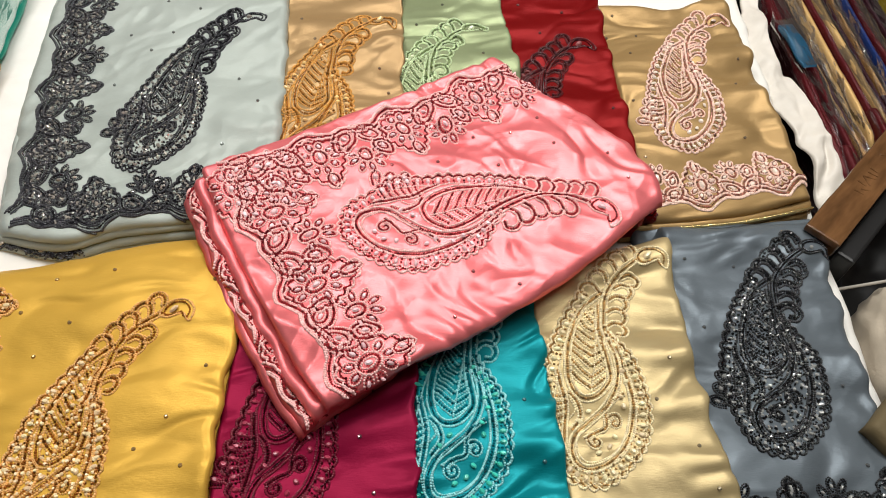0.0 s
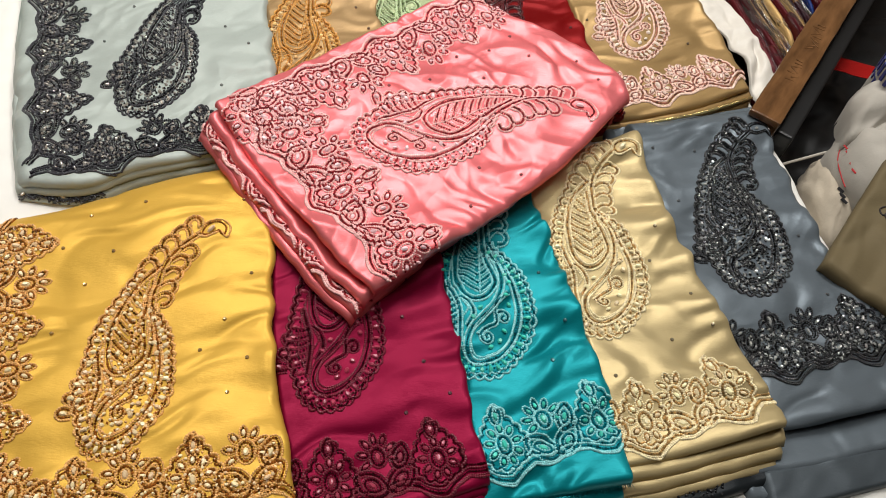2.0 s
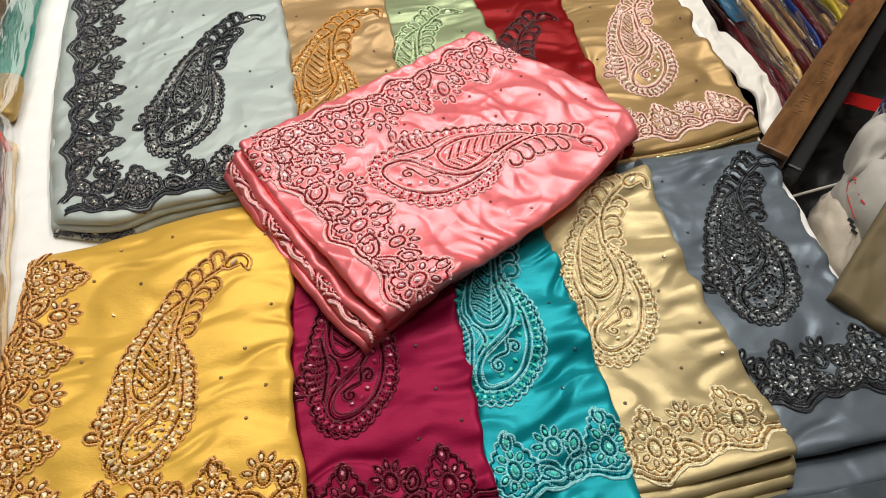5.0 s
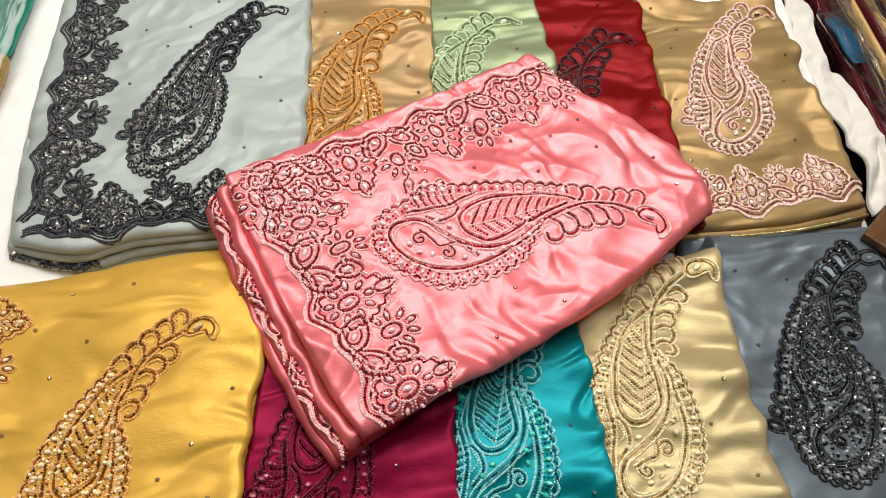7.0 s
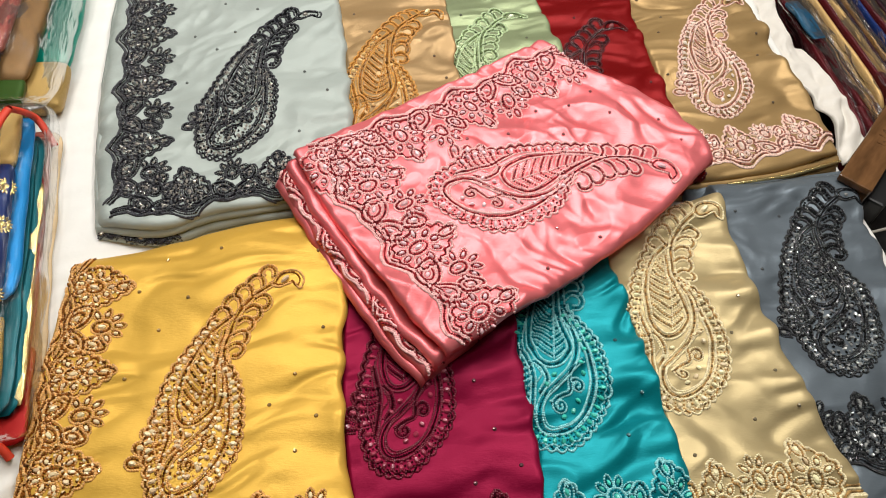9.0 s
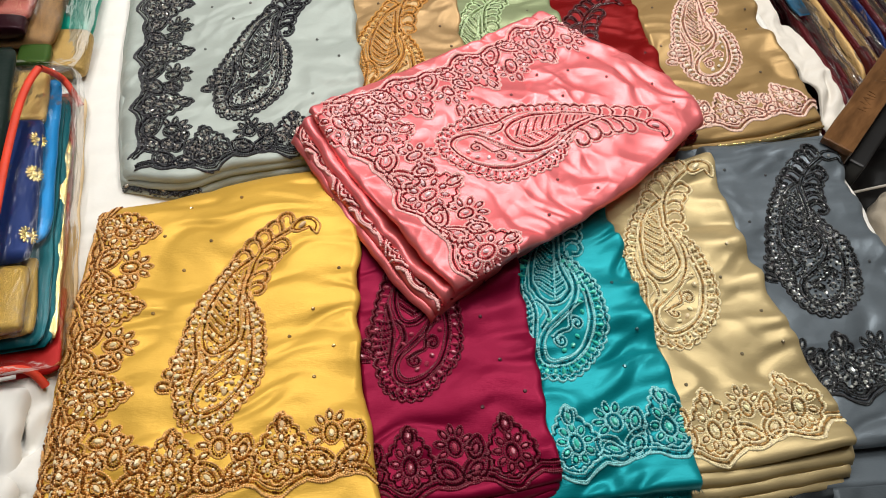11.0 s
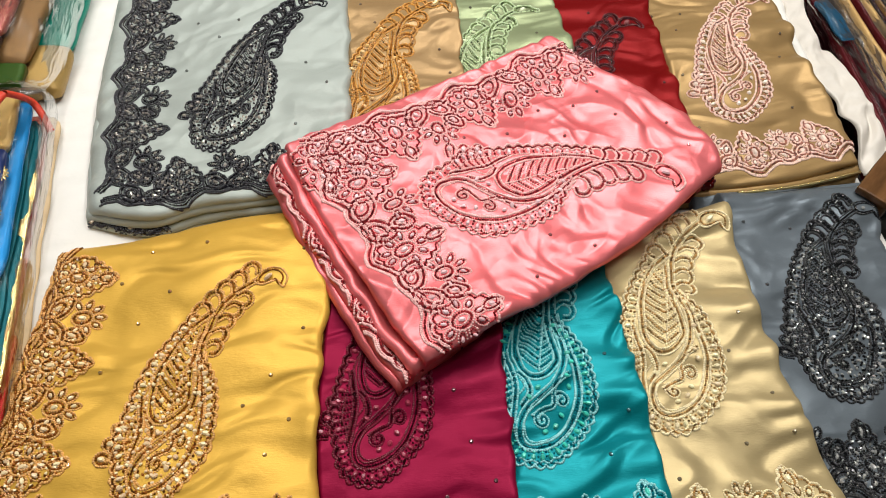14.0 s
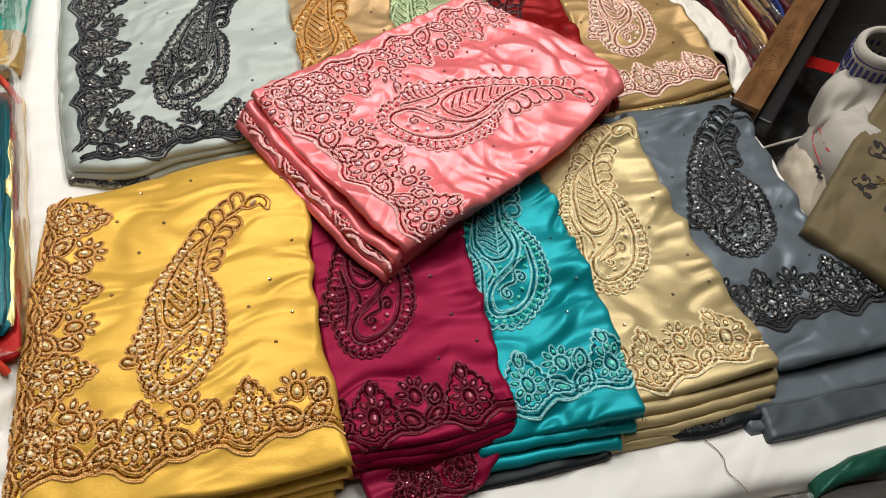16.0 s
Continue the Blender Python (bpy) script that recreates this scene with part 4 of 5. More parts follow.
laid("sea_green_cloth", "crumpled sea-green satin scrap at the bench edge", "fabric", ([(0.35, -0.050), (0.36, -0.014)], [(0.35, -0.046), (0.41, -0.034), (0.60, -0.022)], [(0.60, -0.022), (0.60, 0.018)], [(0.36, -0.014), (0.45, -0.002), (0.60, 0.018)]), -0.002, M_SEA, seed=331, wrinkle=2.5, drop=(0.008,) * 4, roll=(0.01,) * 4)

# loose thread on the sheet
def cord(name, pts, r, mat, parent=None, label="", category=""):
    cu = bpy.data.curves.new(name, "CURVE")
    cu.dimensions, cu.bevel_depth, cu.bevel_resolution, cu.resolution_u = "3D", r, 2, 8
    sp = cu.splines.new("NURBS")
    sp.points.add(len(pts) - 1)
    for p, co in zip(sp.points, pts):
        p.co = (*co, 1)
    sp.use_endpoint_u, sp.order_u = True, 3
    tmp = bpy.data.objects.new(name, cu)
    me = bpy.data.meshes.new_from_object(tmp)
    bpy.data.objects.remove(tmp)
    me.materials.clear()
    me.materials.append(mat)
    for f in me.polygons:
        f.use_smooth = True
    ob = new(name, me)
    ob.parent = parent
    return tagged(ob, label, category)


M_THREAD = plain("brown_thread", lin(120, 95, 70), 0.8)
cord("loose_thread", [(0.245, 0.038, 0.004), (0.262, 0.018, 0.003), (0.255, -0.002, 0.003), (0.268, -0.018, 0.003), (0.272, -0.03, 0.002)], 0.0005, M_THREAD, None, "fine brown loose thread lying on the sheet", "thread")


# ---- packed stock beside the bench ----
def pad(x0, x1, y0, y1, z0, z1, seed=0, rough=0.004, nx=28, ny=36):
    """A soft folded slab: rounded cross-section, rounded ends, uneven surface."""
    t = np.linspace(0, 2 * np.pi, nx, endpoint=False)
    cx, cz = np.sign(np.cos(t)) * np.abs(np.cos(t)) ** 0.35, np.sign(np.sin(t)) * np.abs(np.sin(t)) ** 0.55
    ys = np.linspace(-1, 1, ny)
    k = (1 - np.abs(ys) ** 14) ** 0.5 * 0.9 + 0.1
    X = (x0 + x1) / 2 + (x1 - x0) / 2 * cx[None] * (0.92 + 0.08 * k[:, None])
    Z = (z0 + z1) / 2 + (z1 - z0) / 2 * cz[None] * k[:, None]
    Y = np.repeat(((y0 + y1) / 2 + (y1 - y0) / 2 * ys)[:, None], nx, 1)
    X = X + rough * gnoise(Y / 0.06, Z / 0.02 + X / 0.1, seed)
    Z = Z + rough * 0.6 * gnoise(Y / 0.05, X / 0.05, seed + 1) * (cz[None] > 0)
    v = np.stack([X, Y, Z], -1).reshape(-1, 3)
    i = np.arange(nx * ny).reshape(ny, nx)
    n = np.roll(i, -1, 1)
    q = np.stack([i[:-1], n[:-1], n[1:], i[1:]], -1).reshape(-1, 4)
    caps = [i[0][None, ::-1], i[-1][None]]
    return v, [q, *caps]


def packet(name, label, m, slabs, group):
    """A folded garment with parts (name, box, material), placed by m."""
    ob = thing(name, label, "folded fabric", group)
    for k, (pn, b, mat) in enumerate(slabs):
        v, f = pad(*b, seed=len(name) * 7 + k)
        part_np(pn, v, f, mat, ob)
    ob.matrix_basis = m
    return ob


M_GOLDB = brocade("gold_brocade", lin(120, 88, 40), lin(206, 170, 96), 1100, (1, 1, 1), 0.48)
M_NAVY = satin("navy_silk", lin(22, 42, 92), 0.4, 0.2)
M_BLUE = satin("azure_silk", lin(16, 118, 178), 0.35, 0.2)
M_TEALD = satin("deep_teal_silk", lin(12, 84, 92), 0.35, 0.2)
M_BOTTLE = satin("bottle_green_silk", lin(26, 38, 34), 0.3, 0.1)
M_RED = satin("scarlet_silk", lin(150, 24, 22), 0.4, 0.2)
M_ROSEB = brocade("rose_brocade", lin(150, 60, 56), lin(186, 130, 104), 700, (1, 0.3, 3), 0.55)
M_CREAM = plain("cream_cloth", lin(206, 180, 140), 0.7, 0, 0.2, 30, 0.4)
M_PIPING = plain("orange_red_piping", lin(214, 58, 26), 0.6, 0, 0.15, 40, 0.4)
M_TINSEL = plain("gilt_ribbon", lin(232, 206, 140), 0.22, 0.9, 0.3, 60, 0.6)
M_SEAT = satin("emerald_silk", lin(10, 138, 118), 0.35, 0.2)
M_BRONZE = brocade("bronze_brocade", lin(70, 48, 34), lin(170, 128, 72), 1000, (1, 1, 1), 0.5)
M_OLIVEB = brocade("olive_gold_brocade", lin(110, 84, 24), lin(196, 158, 62), 950, (1, 1, 1), 0.5)
M_BURG = satin("burgundy_silk", lin(74, 14, 20), 0.35, 0.2)
M_PLUM = satin("plum_silk", lin(44, 18, 26), 0.35, 0.2)
M_ZIP = plain("zip_nylon", lin(190, 186, 180), 0.45, 0.2, 0.1, 50)

STACK = pose(-0.538, 0.245, 0.0, 0, 0, 8.6) @ Matrix.Diagonal((1, 1, 0.72, 1))
G1 = "garments in the zip bag"
packet("red_garment", "scarlet folded garment with rose brocade, at the stack's foot", STACK, [("body", (-0.30, 0.012, 0.0, 0.12, 0.012, 0.026), M_RED), ("brocade", (-0.30, 0.010, 0.11, 0.47, 0.012, 0.026), M_ROSEB)], G1)
packet("cream_garment", "cream embroidered folded garment near the stack's foot", STACK, [("body", (-0.30, 0.020, 0.07, 0.475, 0.001, 0.012), M_CREAM)], G1)
packet("teal_garment", "deep teal folded garment with gilt ribbon edge", STACK, [("body", (-0.30, 0.006, 0.03, 0.45, 0.026, 0.042), M_TEALD), ("gilt_edge", (-0.06, 0.0085, 0.04, 0.36, 0.030, 0.038), M_TINSEL), ("lining", (-0.29, 0.0, 0.03, 0.44, 0.041, 0.049), M_TEALD)], G1)
packet("azure_garment", "azure blue folded garment in clear film", STACK, [("body", (-0.30, -0.002, 0.17, 0.47, 0.048, 0.068), M_BLUE), ("gold_end", (-0.30, -0.012, 0.04, 0.15, 0.045, 0.064), M_OLIVEB)], G1)
navy = packet("navy_garment", "navy blue folded garment with gold medallions", STACK, [("body", (-0.30, -0.014, 0.13, 0.37, 0.064, 0.098), M_NAVY), ("gold_border", (-0.30, -0.014, 0.365, 0.47, 0.062, 0.096), M_GOLDB), ("gold_border", (-0.30, -0.016, 0.035, 0.125, 0.064, 0.094), M_OLIVEB)], G1)


def medallion(parent, y, z, x):
    """A round woven gold flower with petals."""
    bm = bmesh.new()
    bmesh.ops.create_uvsphere(bm, u_segments=10, v_segments=6, radius=0.005)
    bmesh.ops.scale(bm, vec=(0.3, 1, 1), verts=bm.verts)
    for k in range(14):
        a = 2 * math.pi * k / 14
        r = bmesh.ops.create_uvsphere(bm, u_segments=6, v_segments=4, radius=0.0028)
        bmesh.ops.transform(bm, matrix=pose(0, 0.0095 * math.cos(a), 0.0095 * math.sin(a)) @ pose(0, 0, 0, math.degrees(a), 0, 0) @ Matrix.Diagonal((0.3, 1.7, 0.7, 1)), verts=r["verts"])
    ob = part("medallion", bm, M_TINSEL, parent)
    ob.matrix_basis = pose(x, y, z, 0, -38, 0)


for y in (0.165, 0.265, 0.325):
    medallion(navy, y, 0.090, -0.018)
packet("bottle_green_garment", "dark bottle-green folded garment on the stack", STACK, [("body", (-0.30, -0.052, 0.07, 0.50, 0.098, 0.128), M_BOTTLE)], G1)
packet("crimson_garment", "crimson folded garment at the stack's rear", STACK, [("body", (-0.46, -0.302, 0.05, 0.45, 0.001, 0.118), M_RED)], G1)

bag = thing("zip_bag", "clear plastic storage bag with orange-red piping and zip", "storage bag")
bag.matrix_basis = STACK
cord("piping", [(-0.012, 0.425, 0.140), (-0.028, 0.40, 0.138), (-0.040, 0.28, 0.136), (-0.046, 0.15, 0.130), (-0.054, 0.03, 0.112), (-0.07, 0.0, 0.09), (-0.14, -0.02, 0.06)], 0.0056, M_PIPING, bag)
cord("piping", [(-0.012, 0.425, 0.140), (-0.004, 0.462, 0.082), (0.010, 0.446, 0.056), (0.020, 0.420, 0.044)], 0.0050, M_PIPING, bag)
cord("piping", [(-0.10, -0.005, 0.055), (-0.04, 0.004, 0.05), (-0.015, 0.004, 0.03), (-0.006, -0.012, 0.012)], 0.0048, M_PIPING, bag)
cord("zip_tape", [(-0.16, -0.016, 0.058), (-0.07, -0.012, 0.052), (-0.03, -0.006, 0.042)], 0.0028, M_ZIP, bag)
for zx, zy, turn in ((-0.085, -0.028, 20), (-0.05, -0.046, 35)):
    bm = box(-0.005, 0.005, -0.018, 0.0, 0, 0.003, 0.001)
    r = bmesh.ops.create_cone(bm, segments=12, radius1=0.0065, radius2=0.0065, depth=0.003)
    bmesh.ops.translate(bm, vec=(0, -0.020, 0.0015), verts=[w for f in r["verts"] for w in (f,)])
    p = part("zip_pull", bm, M_ZIP, bag)
    p.matrix_basis = pose(zx, zy, 0.03, 20, 0, turn)
v, f = pad(-0.31, 0.024, -0.005, 0.485, 0.0, 0.112, 9, 0.006, 40, 60)
clear = part_np("plastic_film", v, f, M_FILM, bag, "creased clear plastic")

REAR = pose(-0.600, 0.745, 0.0, 0, 0, 3)
G2 = "garments in the rear stack"
packet("emerald_garment", "emerald folded garment with a gold woven end", REAR, [("body", (-0.30, 0.004, 0.09, 0.55, 0.002, 0.034), M_SEAT), ("gold_end", (-0.30, 0.006, 0.0, 0.095, 0.002, 0.036), M_GOLDB)], G2)
packet("bronze_garment", "bronze brocade folded garment in clear film", REAR, [("body", (-0.30, -0.032, 0.03, 0.55, 0.034, 0.062), M_BRONZE), ("green_end", (-0.080, -0.036, -0.012, 0.032, 0.034, 0.055), satin("leaf_green_silk", lin(58, 84, 34)))], G2)
packet("rosewood_garment", "rosewood brocade folded garment in clear film", REAR, [("body", (-0.30, -0.062, 0.06, 0.55, 0.062, 0.088), M_ROSEB), ("border", (-0.30, -0.066, 0.03, 0.065, 0.062, 0.086), M_PLUM)], G2)
packet("olive_garment", "olive-gold brocade folded garment on the rear stack", REAR, [("body", (-0.32, -0.098, 0.08, 0.55, 0.088, 0.12), M_OLIVEB)], G2)
wrap = thing("plastic_wrap", "creased clear plastic wrap over the rear stack", "packing film")
v, f = pad(-0.33, 0.009, -0.012, 0.56, 0.0, 0.124, 19, 0.008, 40, 60)
part_np("plastic_film", v, f, M_FILM, wrap)
wrap.matrix_basis = REAR

# ---- the shelf beside the bench ----
shelf = thing("lower_shelf", "black plastic-covered low shelf beside the bench", "shelf")
part("shelf_board", box(0.575, 1.7, -0.02, 1.9, -0.16, -0.13, 0.004), M_BLACK, shelf)
part("shelf_base", box(0.60, 1.68, 0.0, 1.88, ZF, -0.161), M_DARKWOOD, shelf)

plank = thing("wooden_rail", "worn brown wooden rail with carved marks, black edge", "rail")
PM = pose(0.516, 0.552, 0.044, 0, 0, 46.5)
bm = box(0.0, 0.85, -0.024, 0.024, -0.012, 0.0, 0.003)
bmesh.ops.subdivide_edges(bm, edges=[e for e in bm.edges if abs((e.verts[0].co - e.verts[1].co).x) > 0.5], cuts=40)
for w in bm.verts:
    w.co.z += 0.0012 * noise.noise(w.co * 30)
    w.co.y += 0.001 * noise.noise(w.co * 25 + Vector((3, 1, 2)))
part("rail_top", bm, M_WOOD, plank)
part("rail_body", box(0.004, 0.85, -0.023, 0.022, -0.030, -0.0125, 0.002), M_WOOD, plank)
part("rail_leg", box(0.075, 0.85, -0.022, 0.020, -0.174, -0.0305, 0.002), M_DARKWOOD, plank)
part("black_edge", box(0.010, 0.85, -0.050, -0.0245, -0.075, -0.022, 0.004), M_BLACK, plank)
r = random.Random(3)
for k in range(16):
    x = 0.10 + 0.0085 * k + (0.03 if k > 6 else 0)
    bm = box(-0.0012, 0.0012, -0.010 * r.uniform(0.5, 1), 0.010 * r.uniform(0.4, 1), -0.001, 0.0007, 0.0003)
    p = part("carved_mark", bm, M_WOOD, plank)
    p.matrix_basis = pose(x, r.uniform(-0.004, 0.004), 0.0, 0, 0, r.uniform(-50, 50))
plank.matrix_basis = PM

laid("black_plastic_sheet", "crumpled black plastic sheet lying on the low shelf", "sheet", ([(0.60, 0.02), (0.60, 0.50), (0.68, 0.68), (0.92, 0.94)], [(0.60, 0.02), (1.1, 0.02)], [(1.1, 0.02), (1.1, 0.94)], [(0.92, 0.94), (1.1, 0.94)]), -0.112, M_BLACK, grid=(90, 110), skirt=0.012, seed=421, wrinkle=0.8, crumple=1.6, crease=1.0, gather=0.2, roll=(0.006,) * 4, drop=(0.006,) * 4)

# white lining between bench and packets
M_PAPER = plain("white_lining", lin(208, 201, 190), 0.5, 0, 0.08, 20, 0.3)
lining, _ = laid("white_lining", "crumpled white lining sheet over the shelf edge", "sheet", ([(0.569, 0.642), (0.567, 0.730), (0.560, 0.785), (0.547, 0.836), (0.538, 0.907), (0.544, 1.026), (0.552, 1.091), (0.552, 1.300)], [(0.569, 0.642), (0.614, 0.675)], [(0.614, 0.675), (0.614, 0.698), (0.607, 0.782), (0.597, 0.868), (0.575, 0.948), (0.581, 1.086), (0.581, 1.300)], [(0.552, 1.300), (0.581, 1.300)]), -0.008, M_PAPER, grid=(50, 200), skirt=0.004, seed=401, wrinkle=1.0, lean=1.25, crease=2.5, crumple=2.2, slope=(0.1, 0), wave=(0.0035, 0.001, 0.0015, 0.001), gather=0.4, roll=(0.003,) * 4, drop=(0.003,) * 4)

M_FILM2 = film("shiny_packing_film", 0.75, 1.22)
G3 = "film-wrapped garments on the shelf"
for k, (x, w, mat, mat2, label, lean, top) in enumerate(((0.612, 0.040, M_BURG, M_BURG, "burgundy folded garment with gold print in clear film", 3, 0.0), (0.650, 0.026, M_PLUM, M_BRONZE, "dark plum folded garment in clear film", 4, -0.012), (0.676, 0.034, satin("straw_silk", lin(196, 160, 104), 0.4), M_BURG, "straw-coloured folded garment with red border in film", 5, 0.012), (0.712, 0.026, M_BRONZE, M_PLUM, "brown brocade folded garment in clear film", 4, 0.004), (0.740, 0.030, M_NAVY, M_BURG, "navy folded garment with red border in clear film", 4, 0.014), (0.772, 0.030, M_PLUM, M_BRONZE, "plum folded garment with bronze border in film", 4, 0.008), (0.806, 0.040, satin("olive_silk", lin(150, 130, 40), 0.4), M_OLIVEB, "olive folded garment in clear film", 3, 0.016), (0.850, 0.040, M_RED, M_RED, "red folded garment in shiny clear film", 3, 0.018), (0.895, 0.045, M_BRONZE, M_CREAM, "bronze folded garment in clear film", 3, 0.02))):
    ob = thing("packed_garment", label, "folded fabric", G3)
    y0 = 0.075 + (x - 0.61) * 0.04
    for leaf in range(3):
        a, b = w * leaf / 3 + 0.0005, w * (leaf + 1) / 3 - 0.0005
        h = top - 0.005 * ((leaf * 2 + k) % 3)
        near = 0.004 * ((leaf + k) % 3)
        v, f = pad(a, b, near, 0.5, -0.128, h, 500 + 3 * k + leaf, 0.0022, 20, 60)
        part_np("folded_leaf", v, f, (mat, mat2, mat)[(leaf + (k % 2)) % 3], ob)
    v, f = pad(w * 0.3, w * 0.72, -0.003, 0.085, -0.127, top + 0.0015, 590 + k, 0.002, 20, 30)
    part_np("border", v, f, mat2, ob)
    v, f = pad(-0.003, w + 0.003, -0.008, 0.5, -0.129, top + 0.005, 540 + k, 0.007, 30, 70)
    part_np("plastic_film", v, f, M_FILM2, ob)
    ob.matrix_basis = pose(x, 0.672 + (x - 0.612) * 1.04, 0, 0, 0, lean)
blue = thing("blue_packet", "crumpled blue plastic packet lying over the garments", "packet")
v, f = pad(0.0, 0.026, 0, 0.10, 0.006, 0.016, 560, 0.010)
part_np("blue_sheet", v, f, satin("dull_blue_plastic", lin(30, 74, 100), 0.3), blue)
v, f = pad(-0.006, 0.034, -0.012, 0.11, 0.004, 0.020, 561, 0.012)
part_np("plastic_film", v, f, M_FILM, blue)
blue.matrix_basis = pose(0.604, 0.90, 0.0, 0, 0, 12)

# bundles at the shelf's near end
def blob(sx, sy, sz, seed, rough=0.25, n=40):
    """A soft stuffed bundle: flattened, creased round form."""
    u = np.linspace(0, 2 * np.pi, n, endpoint=False)
    w = np.linspace(-np.pi / 2, np.pi / 2, n // 2)
    U, Wd = np.meshgrid(u, w)
    cw = np.sign(np.cos(Wd)) * np.abs(np.cos(Wd)) ** 0.7
    x, y, z = cw * np.cos(U), cw * np.sin(U), np.sin(Wd)
    k = 1 + rough * gnoise(x * 2.2 + z * 3, y * 2.2 - z, seed) + 0.3 * rough * np.clip(1 - 6 * np.abs(gnoise(x * 3 + z, y * 3 + z * 2, seed + 1)), 0, 1)
    v = np.stack([x * k * sx, y * k * sy, z * k * sz], -1).reshape(-1, 3)
    i = np.arange(n * (n // 2)).reshape(n // 2, n)
    nx = np.roll(i, -1, 1)
    return v, [np.stack([i[:-1], nx[:-1], nx[1:], i[1:]], -1).reshape(-1, 4)]


M_OFF = plain("off_white_cotton", lin(172, 160, 142), 0.85, 0, 0.12, 16, 0.5)
M_WHITE = plain("white_cotton", lin(164, 158, 148), 0.85, 0, 0.06, 16, 0.4)
M_REDINK = plain("red_ink", lin(176, 36, 40), 0.7)
M_INK = plain("black_ink", lin(30, 28, 30), 0.7)
M_BLUEINK = plain("blue_block_print", lin(52, 58, 120), 0.7, 0, 0.2, 60)
bundle = thing("cotton_bundle", "rumpled off-white cotton bundle with faint print", "bundle")
v, f = blob(0.032, 0.085, 0.066, 601, 0.2)
part_np("bundle_body", v, f, M_OFF, bundle)
bundle.matrix_basis = pose(0.602, 0.440, -0.058, 0, 0, -18)
sack = thing("white_sack", "stuffed white sack with red and black printed marks", "sack")
v, f = blob(0.058, 0.085, 0.105, 611, 0.12)
part_np("sack_body", v, f, M_WHITE, sack)
for pts, mat in (([(-0.052, -0.035, 0.046), (-0.056, 0.0, 0.048), (-0.050, 0.03, 0.054), (-0.036, 0.045, 0.064)], M_REDINK), ([(-0.036, -0.038, 0.072), (-0.040, 0.0, 0.080), (-0.034, 0.03, 0.078), (-0.036, 0.045, 0.064)], M_REDINK)):
    cord("printed_line", pts, 0.0008, mat, sack)
for k in range(5):
    bm = box(-0.0012, 0.0012, -0.0045, 0.0045, 0, 0.001, 0.0003)
    p = part("printed_mark", bm, M_REDINK, sack)
    p.matrix_basis = pose(-0.047, -0.022 + 0.011 * k, 0.066, 0, -50, 25)
for k in range(3):
    bm = box(-0.002, 0.002, -0.005, 0.005, 0, 0.002, 0.0005)
    p = part("printed_mark", bm, M_INK, sack)
    p.matrix_basis = pose(-0.052, -0.052 + 0.010 * k, 0.036, 0, -60, 35)
sack.matrix_basis = pose(0.655, 0.455, -0.024, 0, 0, -12)
roll = thing("printed_roll", "white cotton roll with a blue block-printed border", "fabric roll")
a = np.linspace(0, 2 * np.pi, 48, endpoint=False)
rows = [(0.0, 0.044), (0.08, 0.043), (0.15, 0.041), (0.157, 0.036), (0.158, 0.030), (0.15, 0.028)]
v = np.array([(rr * (1 + 0.03 * math.sin(3 * t + h * 30)) * math.cos(t), rr * math.sin(t), h) for h, rr in rows for t in a])
i = np.arange(len(v)).reshape(len(rows), 48)
nx = np.roll(i, -1, 1)
part_np("roll_body", v, [np.stack([i[:-1], nx[:-1], nx[1:], i[1:]], -1).reshape(-1, 4)], M_WHITE, roll)
for h, hh, step in ((0.100, 0.004, 1), (0.143, 0.003, 1)):
    q = np.array([(0.0438 * math.cos(t), 0.0438 * math.sin(t), h + d) for d in (0, hh) for t in a])
    i = np.arange(96).reshape(2, 48)
    nx = np.roll(i, -1, 1)
    part_np("printed_band", q, [np.stack([i[:-1], nx[:-1], nx[1:], i[1:]], -1).reshape(-1, 4)], M_BLUEINK, roll)
for k in range(26):
    t = 2 * math.pi * k / 26
    for h, sx, sz in ((0.122, 0.0028, 0.013), (0.094, 0.0018, 0.005)):
        bm = box(-0.001, 0.001, -sx, sx, -sz, sz, 0.0008)
        p = part("printed_figure", bm, M_BLUEINK, roll)
        p.matrix_basis = pose(0.0428 * math.cos(t), 0.0428 * math.sin(t), h, 0, 0, math.degrees(t))
roll.matrix_basis = pose(0.735, 0.578, -0.005, 8, -10, 0)
crush, _ = laid("white_cloth", "crushed white cotton cloth over the sack", "fabric", ([(0.612, 0.492), (0.632, 0.535), (0.660, 0.575)], [(0.612, 0.492), (0.645, 0.478), (0.685, 0.470)], [(0.685, 0.470), (0.715, 0.50), (0.745, 0.530)], [(0.660, 0.575), (0.70, 0.565), (0.745, 0.530)]), 0.082, M_WHITE, grid=(70, 70), skirt=0.05, seed=633, wrinkle=2.2, slope=(0.25, 0.1), wave=(0.004, 0.004, 0.003, 0.003), roll=(0.012,) * 4, drop=(0.02,) * 4)
ribbon, _ = laid("red_ribbon", "scarlet cloth strip lying in the dark gap", "ribbon", ([(0.735, 0.722), (0.750, 0.756)], [(0.735, 0.722), (0.79, 0.694), (0.85, 0.668)], [(0.85, 0.668), (0.864, 0.702)], [(0.750, 0.756), (0.81, 0.728), (0.864, 0.702)]), -0.03, M_RED, grid=(24, 24), seed=641, wrinkle=0.5, skirt=0.002, gather=0.2, roll=(0.002,) * 4, drop=(0.001,) * 4)
cord("cotton_string", [(0.552, 0.512, -0.02), (0.60, 0.520, -0.016), (0.66, 0.535, -0.02), (0.72, 0.56, -0.06)], 0.0022, M_WHITE, None, "thin white cotton string across the dark gap", "string")
M_KHAKI = satin("khaki_silk", lin(104, 92, 68), 0.55, 0.05, 0.3, 0.05)
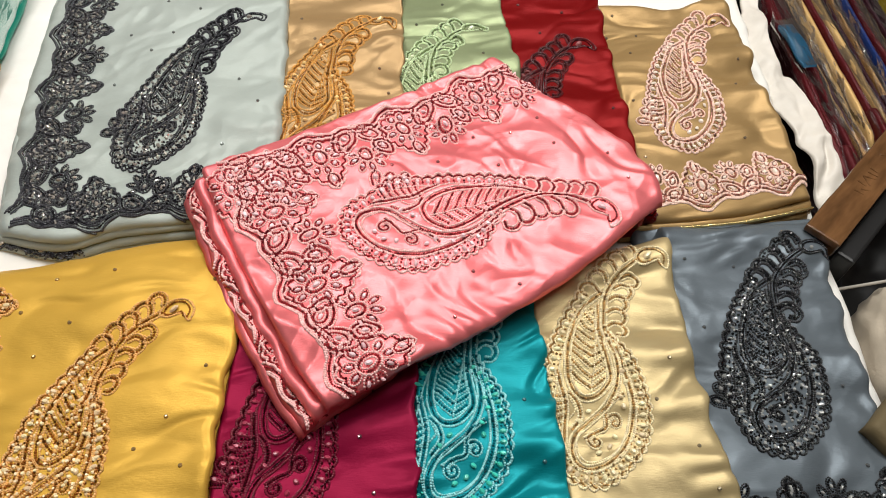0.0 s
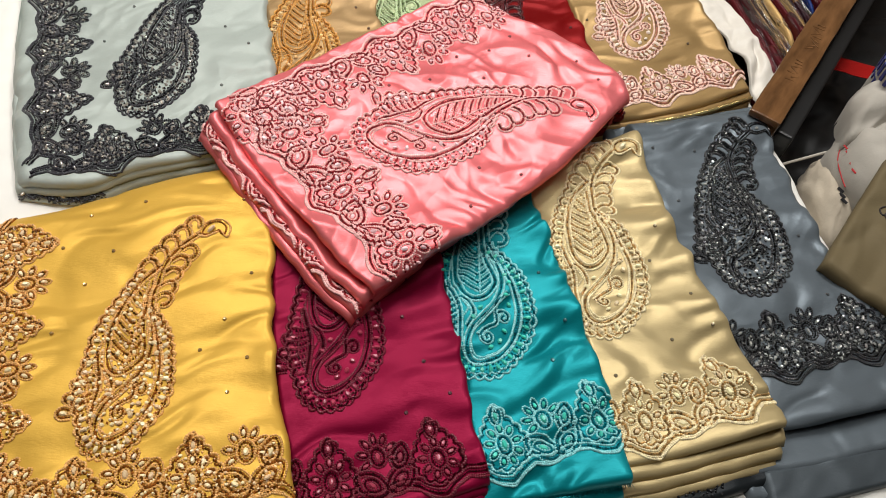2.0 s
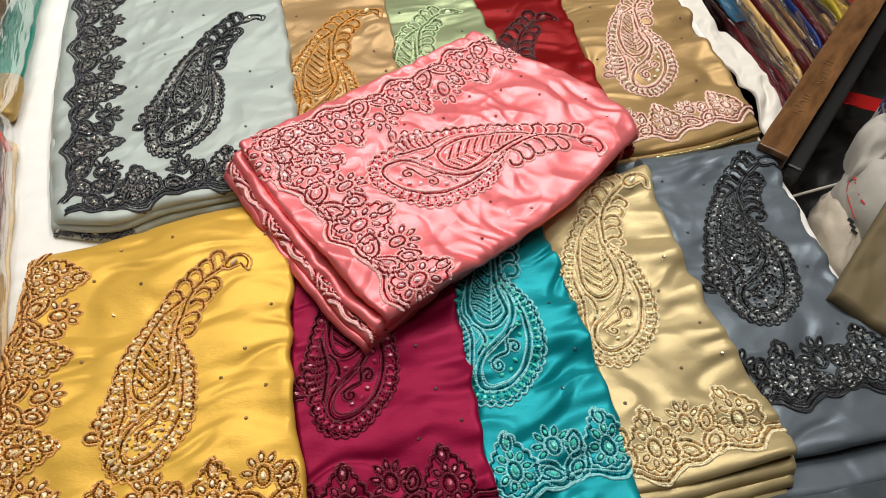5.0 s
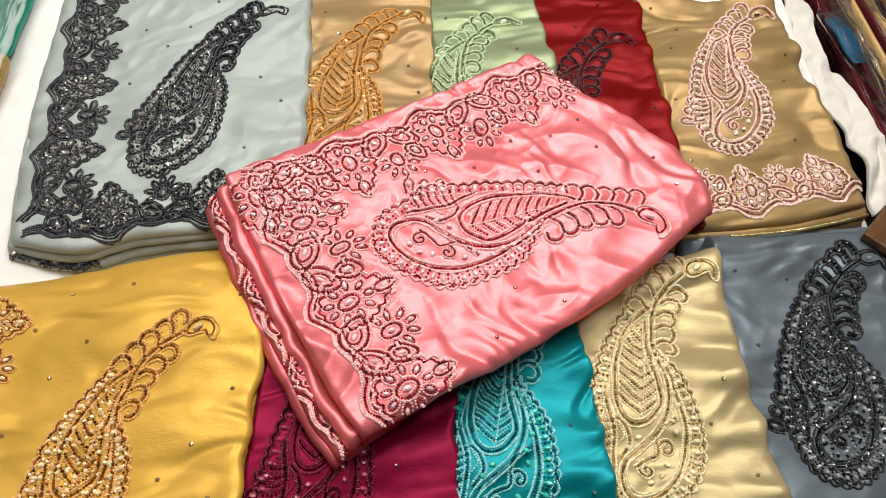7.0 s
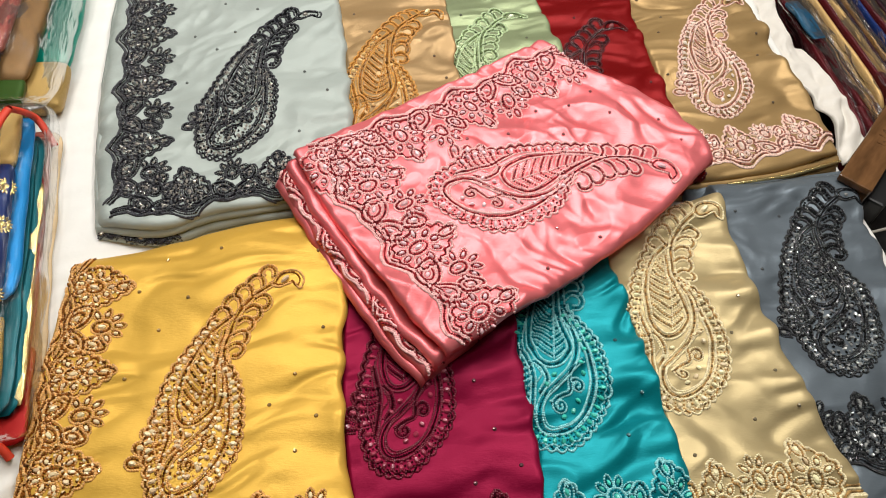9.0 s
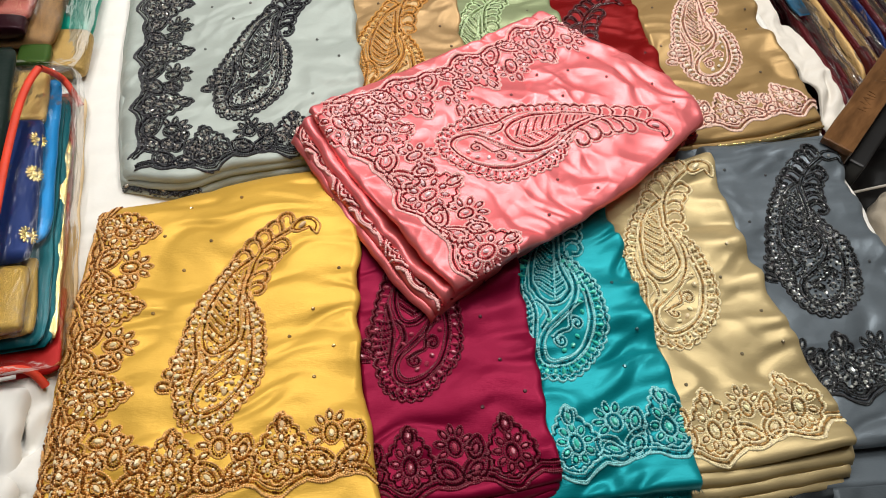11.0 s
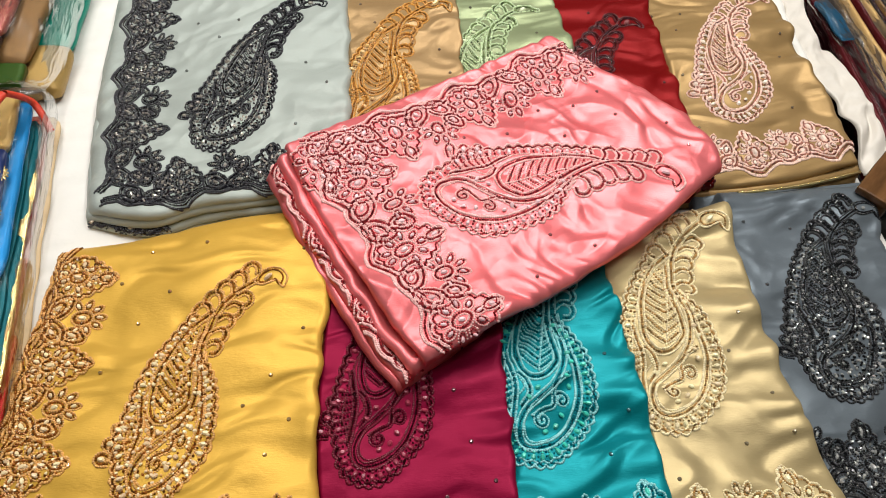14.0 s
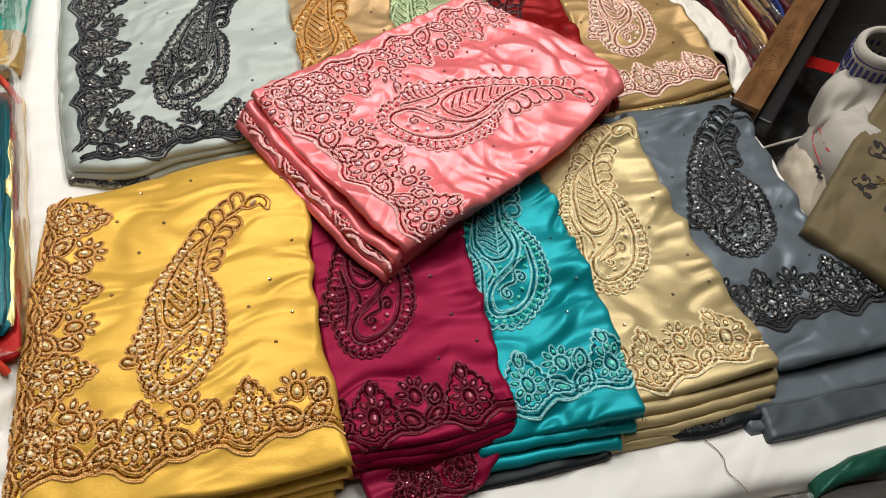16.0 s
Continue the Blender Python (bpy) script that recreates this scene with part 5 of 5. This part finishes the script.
khaki, C_KH = laid("khaki_cloth", "khaki silk cloth with dark embroidered flower sprigs", "fabric", ([(0.488, 0.300), (0.57, 0.380), (0.65, 0.455), (0.78, 0.570)], [(0.488, 0.300), (0.528, 0.240), (0.60, 0.15), (0.70, 0.05)], [(0.70, 0.05), (0.85, 0.15), (0.99, 0.28)], [(0.78, 0.555), (0.90, 0.42), (0.99, 0.28)]), 0.085, M_KHAKI, grid=(90, 90), skirt=0.012, seed=651, wrinkle=1.3, slope=(0.15, 0.12), roll=(0.01,) * 4, drop=(0.01,) * 4, gather=0.4)
st = Stitching(C_KH, RNG)
for k, (x, y, turn) in enumerate(((0.600, 0.345, 30), (0.650, 0.395, 60), (0.700, 0.445, 20), (0.655, 0.330, 80), (0.705, 0.385, 40), (0.755, 0.430, 10), (0.620, 0.290, 50), (0.760, 0.50, 50))):
    put = frame_at(x, y, turn, 0.9)
    st.line(put(spline([(-16, -8), (-4, 2), (8, 0), (18, 8)], 30)), 0.0010, 0.0011)
    st.line(put(spline([(-2, 3), (-8, 14), (-2, 22), (6, 20)], 30)), 0.0009, 0.0010)
    st.line(put(spline([(8, 0), (14, -10), (24, -8), (26, 0)], 30)), 0.0009, 0.0010)
    for bx, by, ba in ((-6, 6, 1.0), (4, -6, -0.8), (14, 12, 0.6), (-14, -12, -2.2)):
        for s in (1.0, 0.6, 0.25):
            st.line(put(ellipse(bx, by, 7.0 * s, 3.4 * s, ba, 0, 20)), 0.0008, 0.0010)
    if k % 2 == 0:
        st.line(put(ellipse(22, -12, 6, 9, 0.4)), 0.0011, 0.0014, "fill")
        st.line(put(ellipse(22, -12, 3, 5, 0.4)), 0.0011, 0.0014, "fill")
st.lay(khaki, (beads("sprig_thread", lin(34, 24, 18), 0.8, 0.0, 0.1), beads("sprig_gold", lin(120, 100, 40), 0.6, 0.1, 0.1), beads("sprig_stone", lin(90, 80, 60))), "flower_sprig")
# unseen block, added only to hold the khaki cloth up
part("support_block", box(0.60, 0.95, 0.12, 0.40, -0.129, 0.02, 0.02), M_OFF, tagged(new("khaki_support"), "unseen support block added under the khaki cloth", "folded fabric"))

# gilt braid on the folded tan piece
BRAID = [(0.345, 0.572, 0.024), (0.40, 0.578, 0.025), (0.45, 0.588, 0.025), (0.50, 0.603, 0.024), (0.53, 0.614, 0.020)]
cord("gilt_braid", BRAID, 0.0022, M_TINSEL, bpy.data.objects["tan_fabric"])

# crumpled cloth in front of the bag
laid("crumpled_cloth", "crumpled white cotton cloth beside the folded yellow fabric", "fabric", ([(-0.86, -0.02), (-0.85, 0.22)], [(-0.86, -0.02), (-0.70, -0.035), (-0.555, -0.02)], [(-0.555, -0.02), (-0.550, 0.10), (-0.556, 0.232)], [(-0.85, 0.22), (-0.70, 0.228), (-0.556, 0.232)]), 0.020, M_SHEET, grid=(130, 110), seed=701, wrinkle=1.7, lean=0.9, crease=1.0, gather=0.3, wave=(0.004, 0.004, 0.005, 0.003), roll=(0.015,) * 4, drop=(0.018,) * 4)
